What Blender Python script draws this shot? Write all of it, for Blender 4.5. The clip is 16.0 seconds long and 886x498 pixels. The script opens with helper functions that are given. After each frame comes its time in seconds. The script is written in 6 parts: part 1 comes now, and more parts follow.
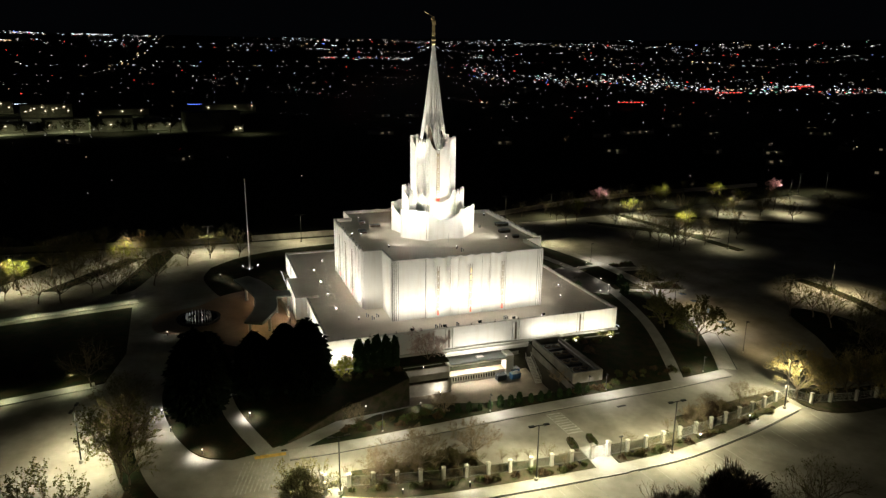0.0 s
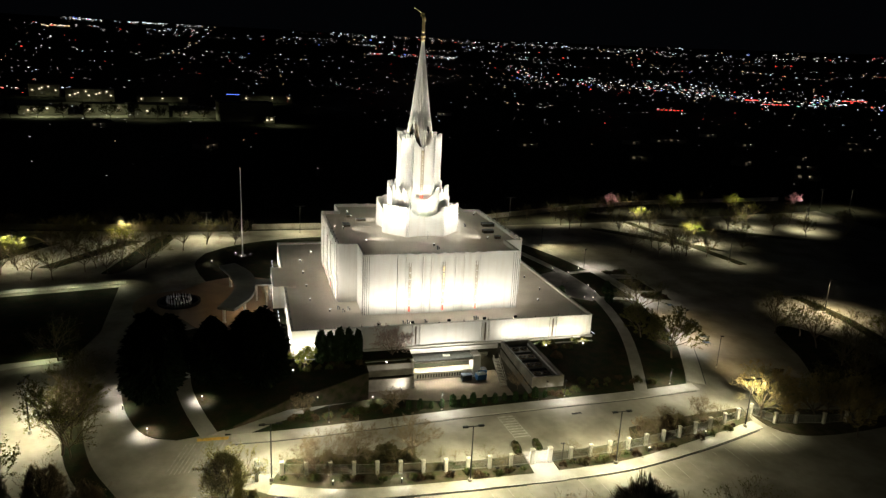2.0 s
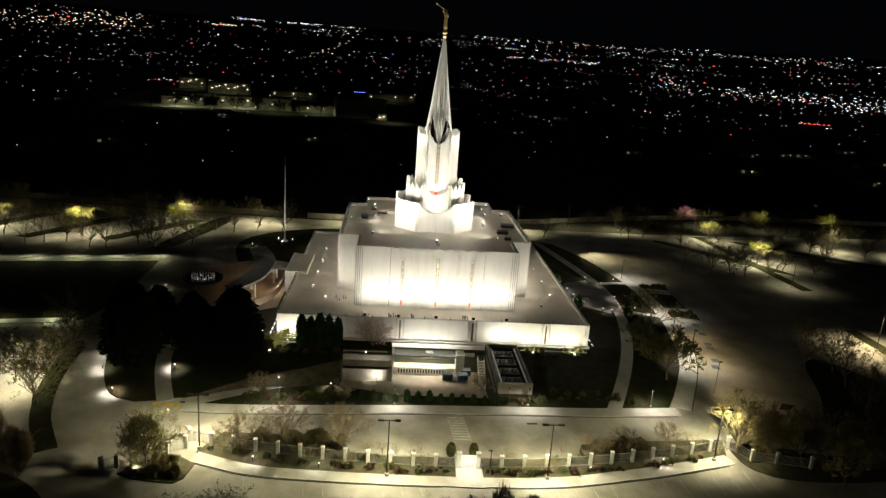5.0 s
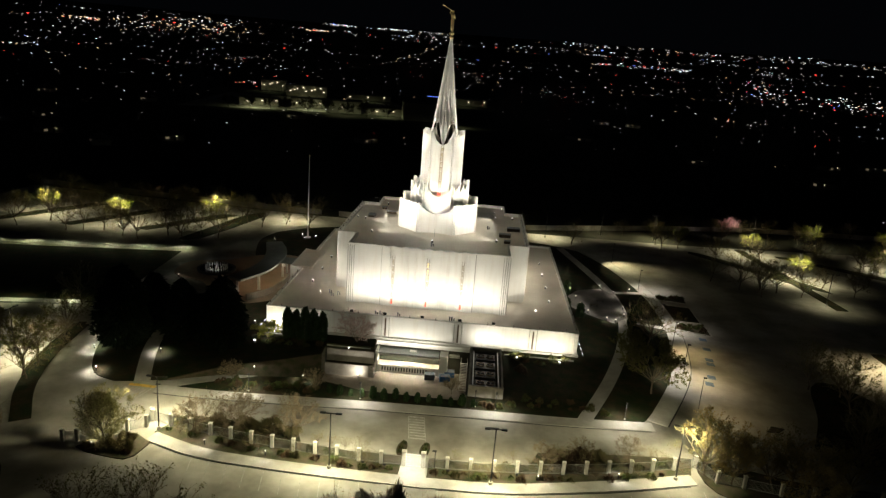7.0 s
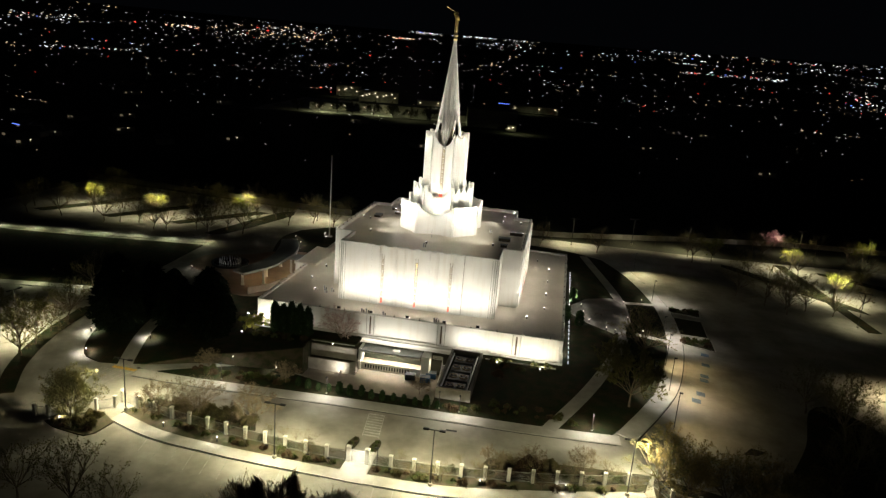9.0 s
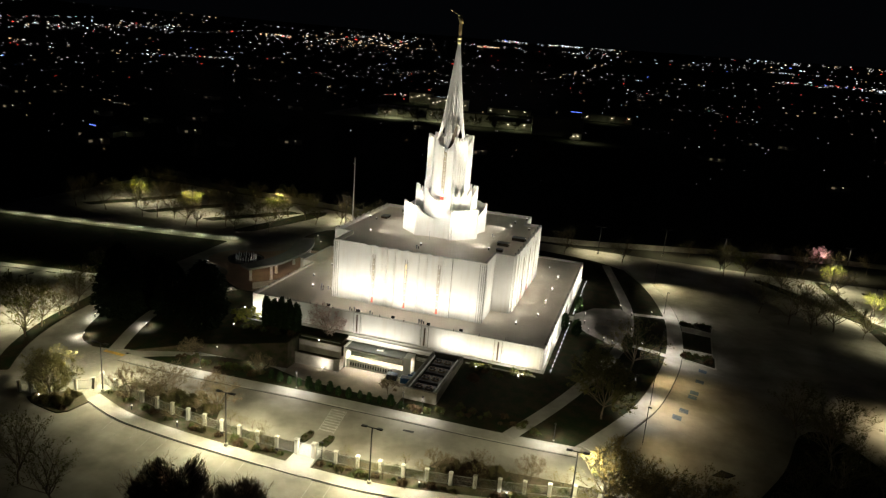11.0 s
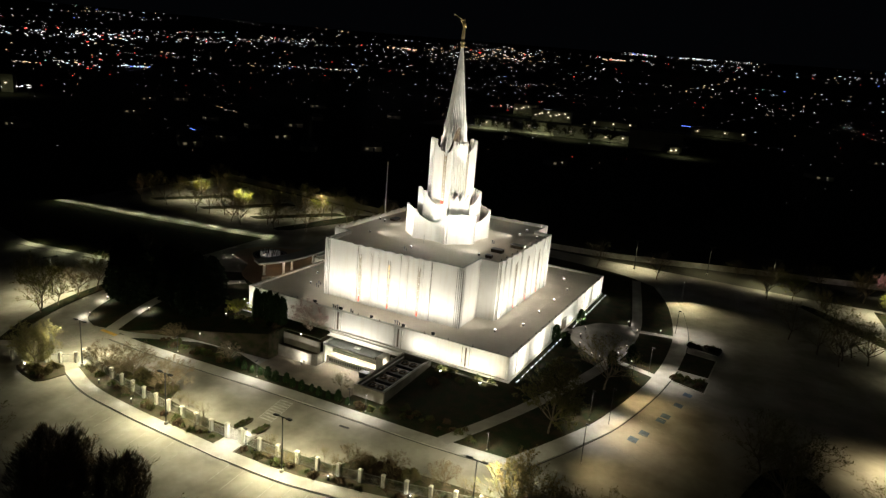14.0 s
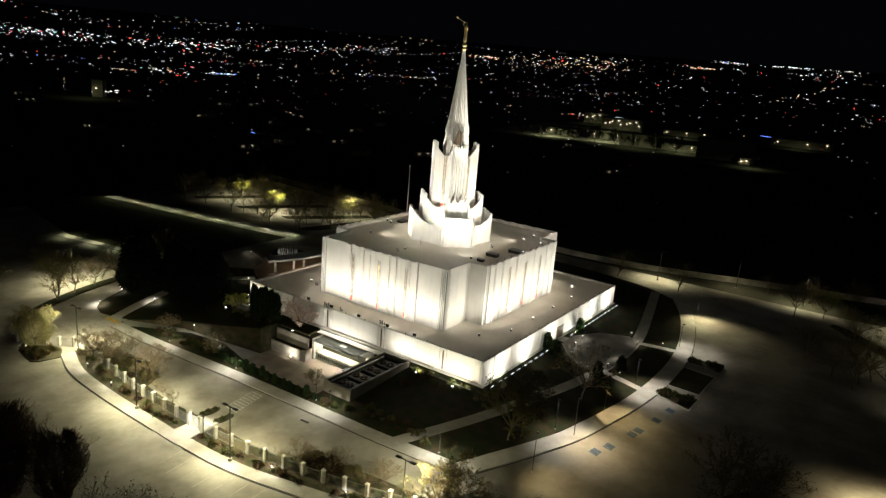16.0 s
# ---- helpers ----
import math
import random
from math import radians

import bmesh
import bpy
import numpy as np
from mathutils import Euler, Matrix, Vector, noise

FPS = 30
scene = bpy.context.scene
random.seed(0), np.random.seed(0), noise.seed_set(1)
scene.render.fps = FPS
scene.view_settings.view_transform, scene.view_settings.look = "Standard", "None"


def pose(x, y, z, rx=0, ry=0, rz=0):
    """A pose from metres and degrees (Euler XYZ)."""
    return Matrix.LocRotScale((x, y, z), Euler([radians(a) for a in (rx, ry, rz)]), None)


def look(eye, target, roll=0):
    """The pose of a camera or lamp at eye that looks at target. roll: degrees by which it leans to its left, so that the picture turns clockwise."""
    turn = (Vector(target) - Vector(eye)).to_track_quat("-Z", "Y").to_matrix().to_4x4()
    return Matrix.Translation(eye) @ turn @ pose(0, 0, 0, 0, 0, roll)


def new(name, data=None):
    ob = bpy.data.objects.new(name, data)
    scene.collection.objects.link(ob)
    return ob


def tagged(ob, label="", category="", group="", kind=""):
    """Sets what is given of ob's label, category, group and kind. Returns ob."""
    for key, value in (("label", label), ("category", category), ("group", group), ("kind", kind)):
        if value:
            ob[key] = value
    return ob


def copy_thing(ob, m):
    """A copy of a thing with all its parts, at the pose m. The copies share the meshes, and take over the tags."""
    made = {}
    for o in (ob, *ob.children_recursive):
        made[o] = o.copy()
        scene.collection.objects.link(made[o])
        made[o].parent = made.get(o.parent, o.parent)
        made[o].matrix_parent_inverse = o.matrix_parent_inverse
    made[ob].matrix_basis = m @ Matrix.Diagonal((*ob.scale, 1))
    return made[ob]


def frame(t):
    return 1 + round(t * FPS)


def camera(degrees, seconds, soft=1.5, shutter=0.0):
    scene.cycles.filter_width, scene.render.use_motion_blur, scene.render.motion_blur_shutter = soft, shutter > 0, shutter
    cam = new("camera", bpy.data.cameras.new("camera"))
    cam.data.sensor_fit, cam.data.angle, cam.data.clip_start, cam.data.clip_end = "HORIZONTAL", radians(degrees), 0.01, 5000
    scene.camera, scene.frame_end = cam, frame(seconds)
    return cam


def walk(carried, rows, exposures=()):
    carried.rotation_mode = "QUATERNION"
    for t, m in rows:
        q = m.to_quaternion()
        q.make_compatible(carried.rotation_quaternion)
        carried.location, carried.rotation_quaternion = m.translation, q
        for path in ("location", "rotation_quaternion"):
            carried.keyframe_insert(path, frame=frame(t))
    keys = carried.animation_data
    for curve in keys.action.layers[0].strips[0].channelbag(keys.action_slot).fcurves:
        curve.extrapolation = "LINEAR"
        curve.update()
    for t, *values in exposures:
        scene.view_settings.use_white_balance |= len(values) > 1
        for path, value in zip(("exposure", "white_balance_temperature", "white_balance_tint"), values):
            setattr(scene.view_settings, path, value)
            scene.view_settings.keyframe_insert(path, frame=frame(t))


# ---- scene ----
cam = camera(65.0, 16.0, soft=1.35)
METRES, EYE, TILT, LEAN, TURN = 144.8, 58.2, 0.0, 0.0, -19.2
ROWS = [
    (0.0, 0.0, 0.0, 0.0, 0.14, -15.06, -0.54),
    (0.5, 0.0169, 0.0001, -0.0001, 0.84, -15.04, -1.08),
    (1.0, 0.0383, 0.0005, -0.0006, 1.63, -15.04, -1.62),
    (1.5, 0.0636, 0.0016, -0.001, 2.62, -15.09, -2.13),
    (2.0, 0.0918, 0.0039, -0.0014, 3.94, -15.17, -2.59),
    (2.5, 0.1231, 0.0073, -0.0019, 5.73, -15.26, -3.01),
    (3.0, 0.1553, 0.0121, -0.0024, 7.69, -15.36, -3.27),
    (3.5, 0.1876, 0.0178, -0.0023, 9.75, -15.45, -3.44),
    (4.0, 0.2197, 0.0242, -0.002, 11.75, -15.52, -3.58),
    (6.5, 0.3756, 0.0704, -0.0003, 20.94, -15.58, -4.18),
    (7.0, 0.4057, 0.0824, -0.0, 22.69, -15.56, -4.24),
    (7.5, 0.4352, 0.0954, 0.0001, 24.42, -15.56, -4.33),
    (8.0, 0.4645, 0.1094, 0.0001, 26.16, -15.53, -4.38),
    (8.5, 0.4934, 0.1239, 0.0003, 27.9, -15.51, -4.43),
    (9.0, 0.5219, 0.1396, 0.0004, 29.62, -15.47, -4.45),
    (11.5, 0.6573, 0.2299, 0.0021, 38.33, -15.31, -4.57),
    (12.0, 0.6826, 0.2503, 0.0023, 40.04, -15.27, -4.57),
    (12.5, 0.7072, 0.2713, 0.0026, 41.73, -15.24, -4.57),
    (13.0, 0.7311, 0.293, 0.003, 43.43, -15.21, -4.59),
    (13.5, 0.7542, 0.3155, 0.0034, 45.12, -15.18, -4.6),
    (14.0, 0.7767, 0.3388, 0.0038, 46.79, -15.14, -4.6),
    (14.5, 0.7984, 0.3627, 0.0042, 48.48, -15.11, -4.61),
    (15.0, 0.8193, 0.3872, 0.0046, 50.17, -15.09, -4.62),
    (15.5, 0.8398, 0.4122, 0.0049, 51.89, -15.06, -4.62),
    (16.0, 0.8597, 0.4378, 0.0056, 53.58, -15.03, -4.61),
]
walk(cam, [(t, pose(0, 0, EYE, TILT, LEAN, TURN) @ pose(METRES * x, METRES * y, METRES * z, 90 + pitch, roll, yaw)) for t, x, y, z, yaw, pitch, roll in ROWS], ((0.0, 1.2), (16.0, 1.2)))

from mathutils import geometry

# ---- night sky and base light ----
world = bpy.data.worlds.new("night")
scene.world = world
world.use_nodes = True
world.node_tree.nodes["Background"].inputs["Color"].default_value = (0.10, 0.12, 0.16, 1)
world.node_tree.nodes["Background"].inputs["Strength"].default_value = 0.0035

WARM = (1.0, 0.91, 0.62)
LOT = (1.0, 0.925, 0.57)
WHITE = (1.0, 0.94, 0.79)
COOL = (0.92, 0.95, 1.0)
AMBER = (1.0, 0.68, 0.30)


def spot(place, target, power, cone=100, colour=WHITE, size=0.06, blend=0.6):
    data = bpy.data.lights.new("spot", "SPOT")
    data.energy, data.color, data.spot_size, data.spot_blend, data.shadow_soft_size = power, colour, radians(cone), blend, size
    ob = new("spot", data)
    ob.matrix_world = look(place, target)
    return ob


# ---- materials ----
def material(name, colour, rough=0.8, vary=0.25, scale=0.6, grain=8.0, bump=0.15, metal=0.0, second=None, sheen=0.5, tint=0.0):
    """A noise-mottled surface: broad patches and fine grain in colour, roughness and relief. second: a colour that the broad patches mix in."""
    m = bpy.data.materials.new(name)
    m.use_nodes = True
    nt = m.node_tree
    b = nt.nodes["Principled BSDF"]
    b.inputs["Metallic"].default_value = metal
    b.inputs["Specular IOR Level"].default_value = sheen
    co = nt.nodes.new("ShaderNodeNewGeometry")
    big = nt.nodes.new("ShaderNodeTexNoise")
    big.inputs["Scale"].default_value, big.inputs["Detail"].default_value = scale, 6
    fine = nt.nodes.new("ShaderNodeTexNoise")
    fine.inputs["Scale"].default_value, fine.inputs["Detail"].default_value = grain, 4
    for n in (big, fine):
        nt.links.new(co.outputs["Position"], n.inputs["Vector"])
    mix = nt.nodes.new("ShaderNodeMix")
    mix.data_type = "RGBA"
    two = second or tuple(c * (1 - vary) for c in colour)
    mix.inputs["A"].default_value, mix.inputs["B"].default_value = (*colour, 1), (*two, 1)
    ramp = nt.nodes.new("ShaderNodeMapRange")
    ramp.inputs["From Min"].default_value, ramp.inputs["From Max"].default_value = 0.38, 0.66
    nt.links.new(big.outputs["Fac"], ramp.inputs["Value"])
    nt.links.new(ramp.outputs["Result"], mix.inputs["Factor"])
    grainmix = nt.nodes.new("ShaderNodeMix")
    grainmix.data_type, grainmix.blend_type = "RGBA", "MULTIPLY"
    grainmix.inputs["Factor"].default_value = 0.5
    nt.links.new(mix.outputs["Result"], grainmix.inputs["A"])
    spread = nt.nodes.new("ShaderNodeMapRange")
    spread.inputs["To Min"].default_value, spread.inputs["To Max"].default_value = 1 - vary * 1.6, 1 + vary * 0.8
    nt.links.new(fine.outputs["Fac"], spread.inputs["Value"])
    nt.links.new(spread.outputs["Result"], grainmix.inputs["B"])
    last = grainmix.outputs["Result"]
    if tint:
        info = nt.nodes.new("ShaderNodeObjectInfo")
        hue = nt.nodes.new("ShaderNodeHueSaturation")
        rng = nt.nodes.new("ShaderNodeMapRange")
        rng.inputs["To Min"].default_value, rng.inputs["To Max"].default_value = 1 - tint, 1 + tint
        nt.links.new(info.outputs["Random"], rng.inputs["Value"])
        nt.links.new(rng.outputs["Result"], hue.inputs["Value"])
        nt.links.new(last, hue.inputs["Color"])
        last = hue.outputs["Color"]
    nt.links.new(last, b.inputs["Base Color"])
    rr = nt.nodes.new("ShaderNodeMapRange")
    rr.inputs["To Min"].default_value, rr.inputs["To Max"].default_value = max(0.03, rough - 0.12), min(1, rough + 0.12)
    nt.links.new(big.outputs["Fac"], rr.inputs["Value"])
    nt.links.new(rr.outputs["Result"], b.inputs["Roughness"])
    if bump:
        bp = nt.nodes.new("ShaderNodeBump")
        bp.inputs["Strength"].default_value, bp.inputs["Distance"].default_value = bump, 0.05
        nt.links.new(fine.outputs["Fac"], bp.inputs["Height"])
        nt.links.new(bp.outputs["Normal"], b.inputs["Normal"])
    return m


def glow(name, colour, strength, sampled=False):
    m = bpy.data.materials.new(name)
    m.use_nodes = True
    b = m.node_tree.nodes["Principled BSDF"]
    b.inputs["Base Color"].default_value = (*colour, 1)
    b.inputs["Emission Color"].default_value = (*colour, 1)
    b.inputs["Emission Strength"].default_value = strength
    if not sampled:
        m.cycles.emission_sampling = "NONE"
    return m


M_STONE = material("white_cast_stone", (0.80, 0.79, 0.75), 0.75, 0.06, 0.25, 3.0, 0.08)
# rain-streaked stone: long faint vertical stains
nt = M_STONE.node_tree
place = nt.nodes.new("ShaderNodeNewGeometry")
squash = nt.nodes.new("ShaderNodeVectorMath")
squash.operation = "MULTIPLY"
squash.inputs[1].default_value = (1.3, 1.3, 0.1)
streaks = nt.nodes.new("ShaderNodeTexNoise")
streaks.inputs["Scale"].default_value, streaks.inputs["Detail"].default_value = 1.0, 7
amount = nt.nodes.new("ShaderNodeMapRange")
amount.inputs["From Min"].default_value, amount.inputs["From Max"].default_value = 0.5, 0.78
amount.inputs["To Max"].default_value = 0.32
stain = nt.nodes.new("ShaderNodeMix")
stain.data_type = "RGBA"
stain.inputs["B"].default_value = (0.56, 0.48, 0.37, 1)
skin = nt.nodes["Principled BSDF"].inputs["Base Color"]
nt.links.new(skin.links[0].from_socket, stain.inputs["A"])
nt.links.new(place.outputs["Position"], squash.inputs[0])
nt.links.new(squash.outputs["Vector"], streaks.inputs["Vector"])
nt.links.new(streaks.outputs["Fac"], amount.inputs["Value"])
nt.links.new(amount.outputs["Result"], stain.inputs["Factor"])
nt.links.new(stain.outputs["Result"], skin)
M_COPING = material("stone_coping", (0.62, 0.60, 0.55), 0.8, 0.12, 0.5, 4.0, 0.1)
M_ROOF = material("roof_membrane", (0.87, 0.80, 0.70), 0.5, 0.14, 0.12, 2.0, 0.05, second=(0.76, 0.69, 0.59))
# The darker patches mix surface stains with painted-in dappled tree shade.
M_ASPHALT = material("pale_asphalt", (0.34, 0.325, 0.285), 0.85, 0.28, 0.11, 0.9, 0.15, second=(0.16, 0.147, 0.12))
M_CONCRETE = material("walk_concrete", (0.38, 0.365, 0.33), 0.85, 0.2, 0.35, 3.0, 0.12, second=(0.28, 0.267, 0.24))
M_OLDWALL = material("weathered_wall", (0.42, 0.39, 0.34), 0.85, 0.25, 0.4, 3.0, 0.15, second=(0.27, 0.245, 0.21))
M_OLDWALK = material("weathered_concrete", (0.30, 0.285, 0.26), 0.85, 0.2, 0.3, 3.0, 0.12, second=(0.22, 0.21, 0.19))
M_POST = material("grey_post_stone", (0.60, 0.58, 0.53), 0.8, 0.2, 0.8, 5.0, 0.1, tint=0.12)
M_FENCE = material("weathered_fence_metal", (0.33, 0.33, 0.31), 0.5, 0.2, 2.0, 20.0, 0.05, metal=0.2)
M_YARD = material("brown_stained_concrete", (0.29, 0.245, 0.19), 0.85, 0.25, 0.3, 3.0, 0.12, second=(0.19, 0.16, 0.125))
# Wall grey with the shade of unlit stretches mixed into the colour.
M_SHADEWALL = material("shaded_grey_wall", (0.17, 0.16, 0.145), 0.85, 0.25, 0.4, 3.0, 0.15, second=(0.11, 0.105, 0.095))
M_SLAB = material("dark_patio_slab", (0.17, 0.16, 0.145), 0.8, 0.25, 0.3, 2.5, 0.12, second=(0.12, 0.11, 0.1))
M_DARKTWIG = material("dark_dense_twigs", (0.40, 0.32, 0.22), 0.9, 0.4, 1.0, 8.0, 0.2, second=(0.26, 0.21, 0.14), tint=0.2, sheen=0.1)
# Shade between the temple's ribs, put in as a dark colour.
M_RIBSHADE = material("dark_rib_shade", (0.16, 0.13, 0.10), 0.9, 0.25, 1.5, 9.0, 0.1)
M_KERB = material("kerb_concrete", (0.42, 0.40, 0.36), 0.85, 0.15, 0.6, 5.0, 0.1)
M_PLAZA = material("brown_paving", (0.34, 0.24, 0.17), 0.75, 0.2, 0.3, 2.5, 0.1, second=(0.28, 0.2, 0.14))
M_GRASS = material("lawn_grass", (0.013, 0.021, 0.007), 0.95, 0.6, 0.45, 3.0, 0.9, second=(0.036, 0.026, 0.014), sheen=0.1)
M_SOIL = material("bark_mulch", (0.075, 0.058, 0.042), 0.95, 0.5, 0.7, 6.0, 0.6, second=(0.034, 0.042, 0.018), sheen=0.1)
M_EARTH = material("dark_ground", (0.035, 0.04, 0.025), 0.95, 0.4, 0.02, 0.4, 0.2, second=(0.05, 0.045, 0.035), sheen=0.1)
M_PAINT = material("road_paint", (0.36, 0.35, 0.315), 0.7, 0.35, 1.5, 9.0, 0.05)
M_CROSS = material("fresh_road_paint", (0.52, 0.51, 0.47), 0.7, 0.35, 1.5, 9.0, 0.05)
M_BLUE = material("blue_road_paint", (0.08, 0.13, 0.21), 0.7, 0.3, 1.5, 9.0, 0.05)
M_YELLOW = material("yellow_road_paint", (0.62, 0.38, 0.06), 0.7, 0.3, 1.5, 9.0, 0.05)
M_TAR = material("dark_joint", (0.03, 0.03, 0.03), 0.9, 0.3, 1.0, 9.0, 0.1)
M_BLACK = material("black_metal", (0.025, 0.025, 0.027), 0.45, 0.2, 2.0, 20.0, 0.05, metal=0.3)
M_STEEL = material("grey_steel", (0.32, 0.33, 0.34), 0.4, 0.15, 1.5, 14.0, 0.05, metal=0.8)
M_WHITEMETAL = material("white_painted_metal", (0.74, 0.73, 0.70), 0.45, 0.08, 1.0, 12.0, 0.04)
M_GOLD = material("gold_leaf", (0.95, 0.76, 0.4), 0.45, 0.15, 2.0, 8.0, 0.15, metal=1.0)
M_GLASS = material("stained_glass", (0.62, 0.58, 0.48), 0.2, 0.25, 1.2, 5.0, 0.05, second=(0.52, 0.46, 0.32))
M_MULLION = material("aged_bronze_bar", (0.34, 0.28, 0.2), 0.5, 0.2, 2.0, 20.0, 0.05, metal=0.2)
M_LEAD = material("bronze_mullion", (0.12, 0.09, 0.06), 0.5, 0.2, 2.0, 20.0, 0.05, metal=0.4)
M_GREYROOF = material("grey_metal_roof", (0.20, 0.215, 0.20), 0.55, 0.12, 0.5, 6.0, 0.05)
M_TAN = material("tan_dock_floor", (0.50, 0.40, 0.29), 0.8, 0.15, 0.5, 4.0, 0.08)
M_BIN = material("blue_bin_steel", (0.03, 0.11, 0.26), 0.5, 0.2, 1.0, 10.0, 0.05)
M_DARKBIN = material("dark_bin_steel", (0.03, 0.04, 0.06), 0.5, 0.2, 1.0, 10.0, 0.05)
M_DOOR = material("navy_door_paint", (0.03, 0.05, 0.12), 0.5, 0.15, 1.0, 10.0, 0.04)
M_BARK = material("tree_bark", (0.16, 0.125, 0.09), 0.9, 0.3, 2.0, 12.0, 0.4, tint=0.2)
M_TWIG = material("fine_twigs", (0.22, 0.175, 0.12), 0.9, 0.3, 2.0, 12.0, 0.1, tint=0.2, sheen=0.1)
M_YTWIG = material("yellow_brown_twigs", (0.34, 0.27, 0.12), 0.9, 0.3, 2.0, 12.0, 0.1, tint=0.2, sheen=0.1)
M_BUD = material("spring_leaves", (0.12, 0.125, 0.042), 0.8, 0.35, 1.5, 10.0, 0.1, second=(0.15, 0.13, 0.05), tint=0.2, sheen=0.2)
M_YLEAF = material("yellow_leaves", (0.27, 0.28, 0.05), 0.8, 0.3, 1.5, 10.0, 0.1, second=(0.16, 0.18, 0.03), sheen=0.2)
M_BLOSSOM = material("pink_blossom", (0.72, 0.58, 0.53), 0.85, 0.25, 2.0, 10.0, 0.1, tint=0.1, sheen=0.2)
M_PINK = material("deep_pink_blossom", (0.64, 0.36, 0.35), 0.85, 0.25, 2.0, 10.0, 0.1, tint=0.1, sheen=0.2)
M_STRAW = material("straw_yellow_twigs", (0.36, 0.32, 0.16), 0.85, 0.3, 1.5, 10.0, 0.1, second=(0.2, 0.2, 0.08), sheen=0.2)
M_DARKLEAF = material("dark_olive_leaves", (0.15, 0.145, 0.05), 0.9, 0.35, 1.2, 9.0, 0.1, tint=0.15, sheen=0.1)
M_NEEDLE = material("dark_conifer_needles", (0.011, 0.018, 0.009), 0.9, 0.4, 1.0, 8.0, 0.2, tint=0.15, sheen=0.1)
M_CYPRESS = material("cypress_foliage", (0.03, 0.055, 0.02), 0.9, 0.4, 1.0, 8.0, 0.2, tint=0.15, sheen=0.1)
M_SHRUB = material("shrub_foliage", (0.06, 0.085, 0.028), 0.9, 0.4, 1.0, 8.0, 0.2, second=(0.085, 0.065, 0.03), tint=0.3, sheen=0.1)
M_HEDGE = material("brown_hedge_twigs", (0.13, 0.115, 0.055), 0.9, 0.35, 1.0, 8.0, 0.2, second=(0.08, 0.07, 0.035), tint=0.2, sheen=0.1)
M_RED = material("red_shrub_foliage", (0.085, 0.056, 0.032), 0.9, 0.35, 1.0, 8.0, 0.2, tint=0.25, sheen=0.1)
M_WATER = material("pool_water", (0.02, 0.03, 0.035), 0.08, 0.2, 1.0, 6.0, 0.4)
M_FOAM = material("fountain_spray", (0.8, 0.82, 0.85), 0.4, 0.1, 2.0, 8.0, 0.2)
M_FARWALL = material("far_building_wall", (0.42, 0.40, 0.33), 0.85, 0.2, 0.2, 1.0, 0.05)
M_FARROOF = material("far_building_roof", (0.10, 0.10, 0.09), 0.85, 0.2, 0.2, 1.0, 0.05)
G_LENS = glow("lamp_lens", (1.0, 0.95, 0.85), 14)
G_SOFT = glow("soft_lamp_lens", (1.0, 0.93, 0.8), 2.0)
G_STRIP = glow("cool_strip_lens", (0.86, 0.86, 1.0), 1.3)
G_WIN = glow("lit_glass", (1.0, 0.86, 0.6), 0.9)
G_REDGLASS = glow("lit_red_glass", (0.8, 0.16, 0.1), 0.32)
G_YELGLASS = glow("lit_yellow_glass", (1.0, 0.76, 0.4), 0.35)


# ---- mesh helpers ----
def part(name, bm, mat, parent=None, label="", smooth=False):
    me = bpy.data.meshes.new(name)
    bm.normal_update()
    bm.to_mesh(me)
    bm.free()
    me.materials.append(mat)
    if smooth:
        me.polygons.foreach_set("use_smooth", [True] * len(me.polygons))
    ob = new(name, me)
    ob.parent = parent
    if label:
        ob["label"] = label
    return ob


def empty(name, place=(0, 0, 0), label="", category="", group="", kind=""):
    ob = new(name)
    ob.location = place
    ob.empty_display_size = 0.3
    return tagged(ob, label, category, group, kind)


def box(bm, x0, x1, y0, y1, z0, z1):
    v = [bm.verts.new((x, y, z)) for z in (z0, z1) for x, y in ((x0, y0), (x1, y0), (x1, y1), (x0, y1))]
    for f in ((3, 2, 1, 0), (4, 5, 6, 7), (0, 1, 5, 4), (1, 2, 6, 5), (2, 3, 7, 6), (3, 0, 4, 7)):
        bm.faces.new([v[i] for i in f])
    return v


def soft_box(x0, x1, y0, y1, z0, z1, r=0.04):
    bm = bmesh.new()
    box(bm, x0, x1, y0, y1, z0, z1)
    bmesh.ops.bevel(bm, geom=bm.edges[:], offset=r, segments=2, affect="EDGES", profile=0.5)
    return bm


def boxed(*a):
    bm = bmesh.new()
    box(bm, *a)
    return bm


def tube(bm, p, q, r0, r1, n=8, caps=True):
    p, q = Vector(p), Vector(q)
    d = (q - p).normalized()
    s = d.orthogonal().normalized()
    t = d.cross(s)
    a = [bm.verts.new(p + (s * math.cos(k * 2 * math.pi / n) + t * math.sin(k * 2 * math.pi / n)) * r0) for k in range(n)]
    b = [bm.verts.new(q + (s * math.cos(k * 2 * math.pi / n) + t * math.sin(k * 2 * math.pi / n)) * r1) for k in range(n)]
    for k in range(n):
        bm.faces.new((a[k], a[(k + 1) % n], b[(k + 1) % n], b[k]))
    if caps:
        bm.faces.new(a[::-1])
        bm.faces.new(b)


def tubed(p, q, r0, r1, n=8):
    bm = bmesh.new()
    tube(bm, p, q, r0, r1, n)
    return bm


def lathe(bm, profile, n=16, cx=0, cy=0):
    rings = [[bm.verts.new((cx + r * math.cos(k * 2 * math.pi / n), cy + r * math.sin(k * 2 * math.pi / n), z)) for k in range(n)] for r, z in profile]
    for a, b in zip(rings, rings[1:]):
        for k in range(n):
            bm.faces.new((a[k], a[(k + 1) % n], b[(k + 1) % n], b[k]))
    bm.faces.new(rings[0][::-1])
    bm.faces.new(rings[-1])


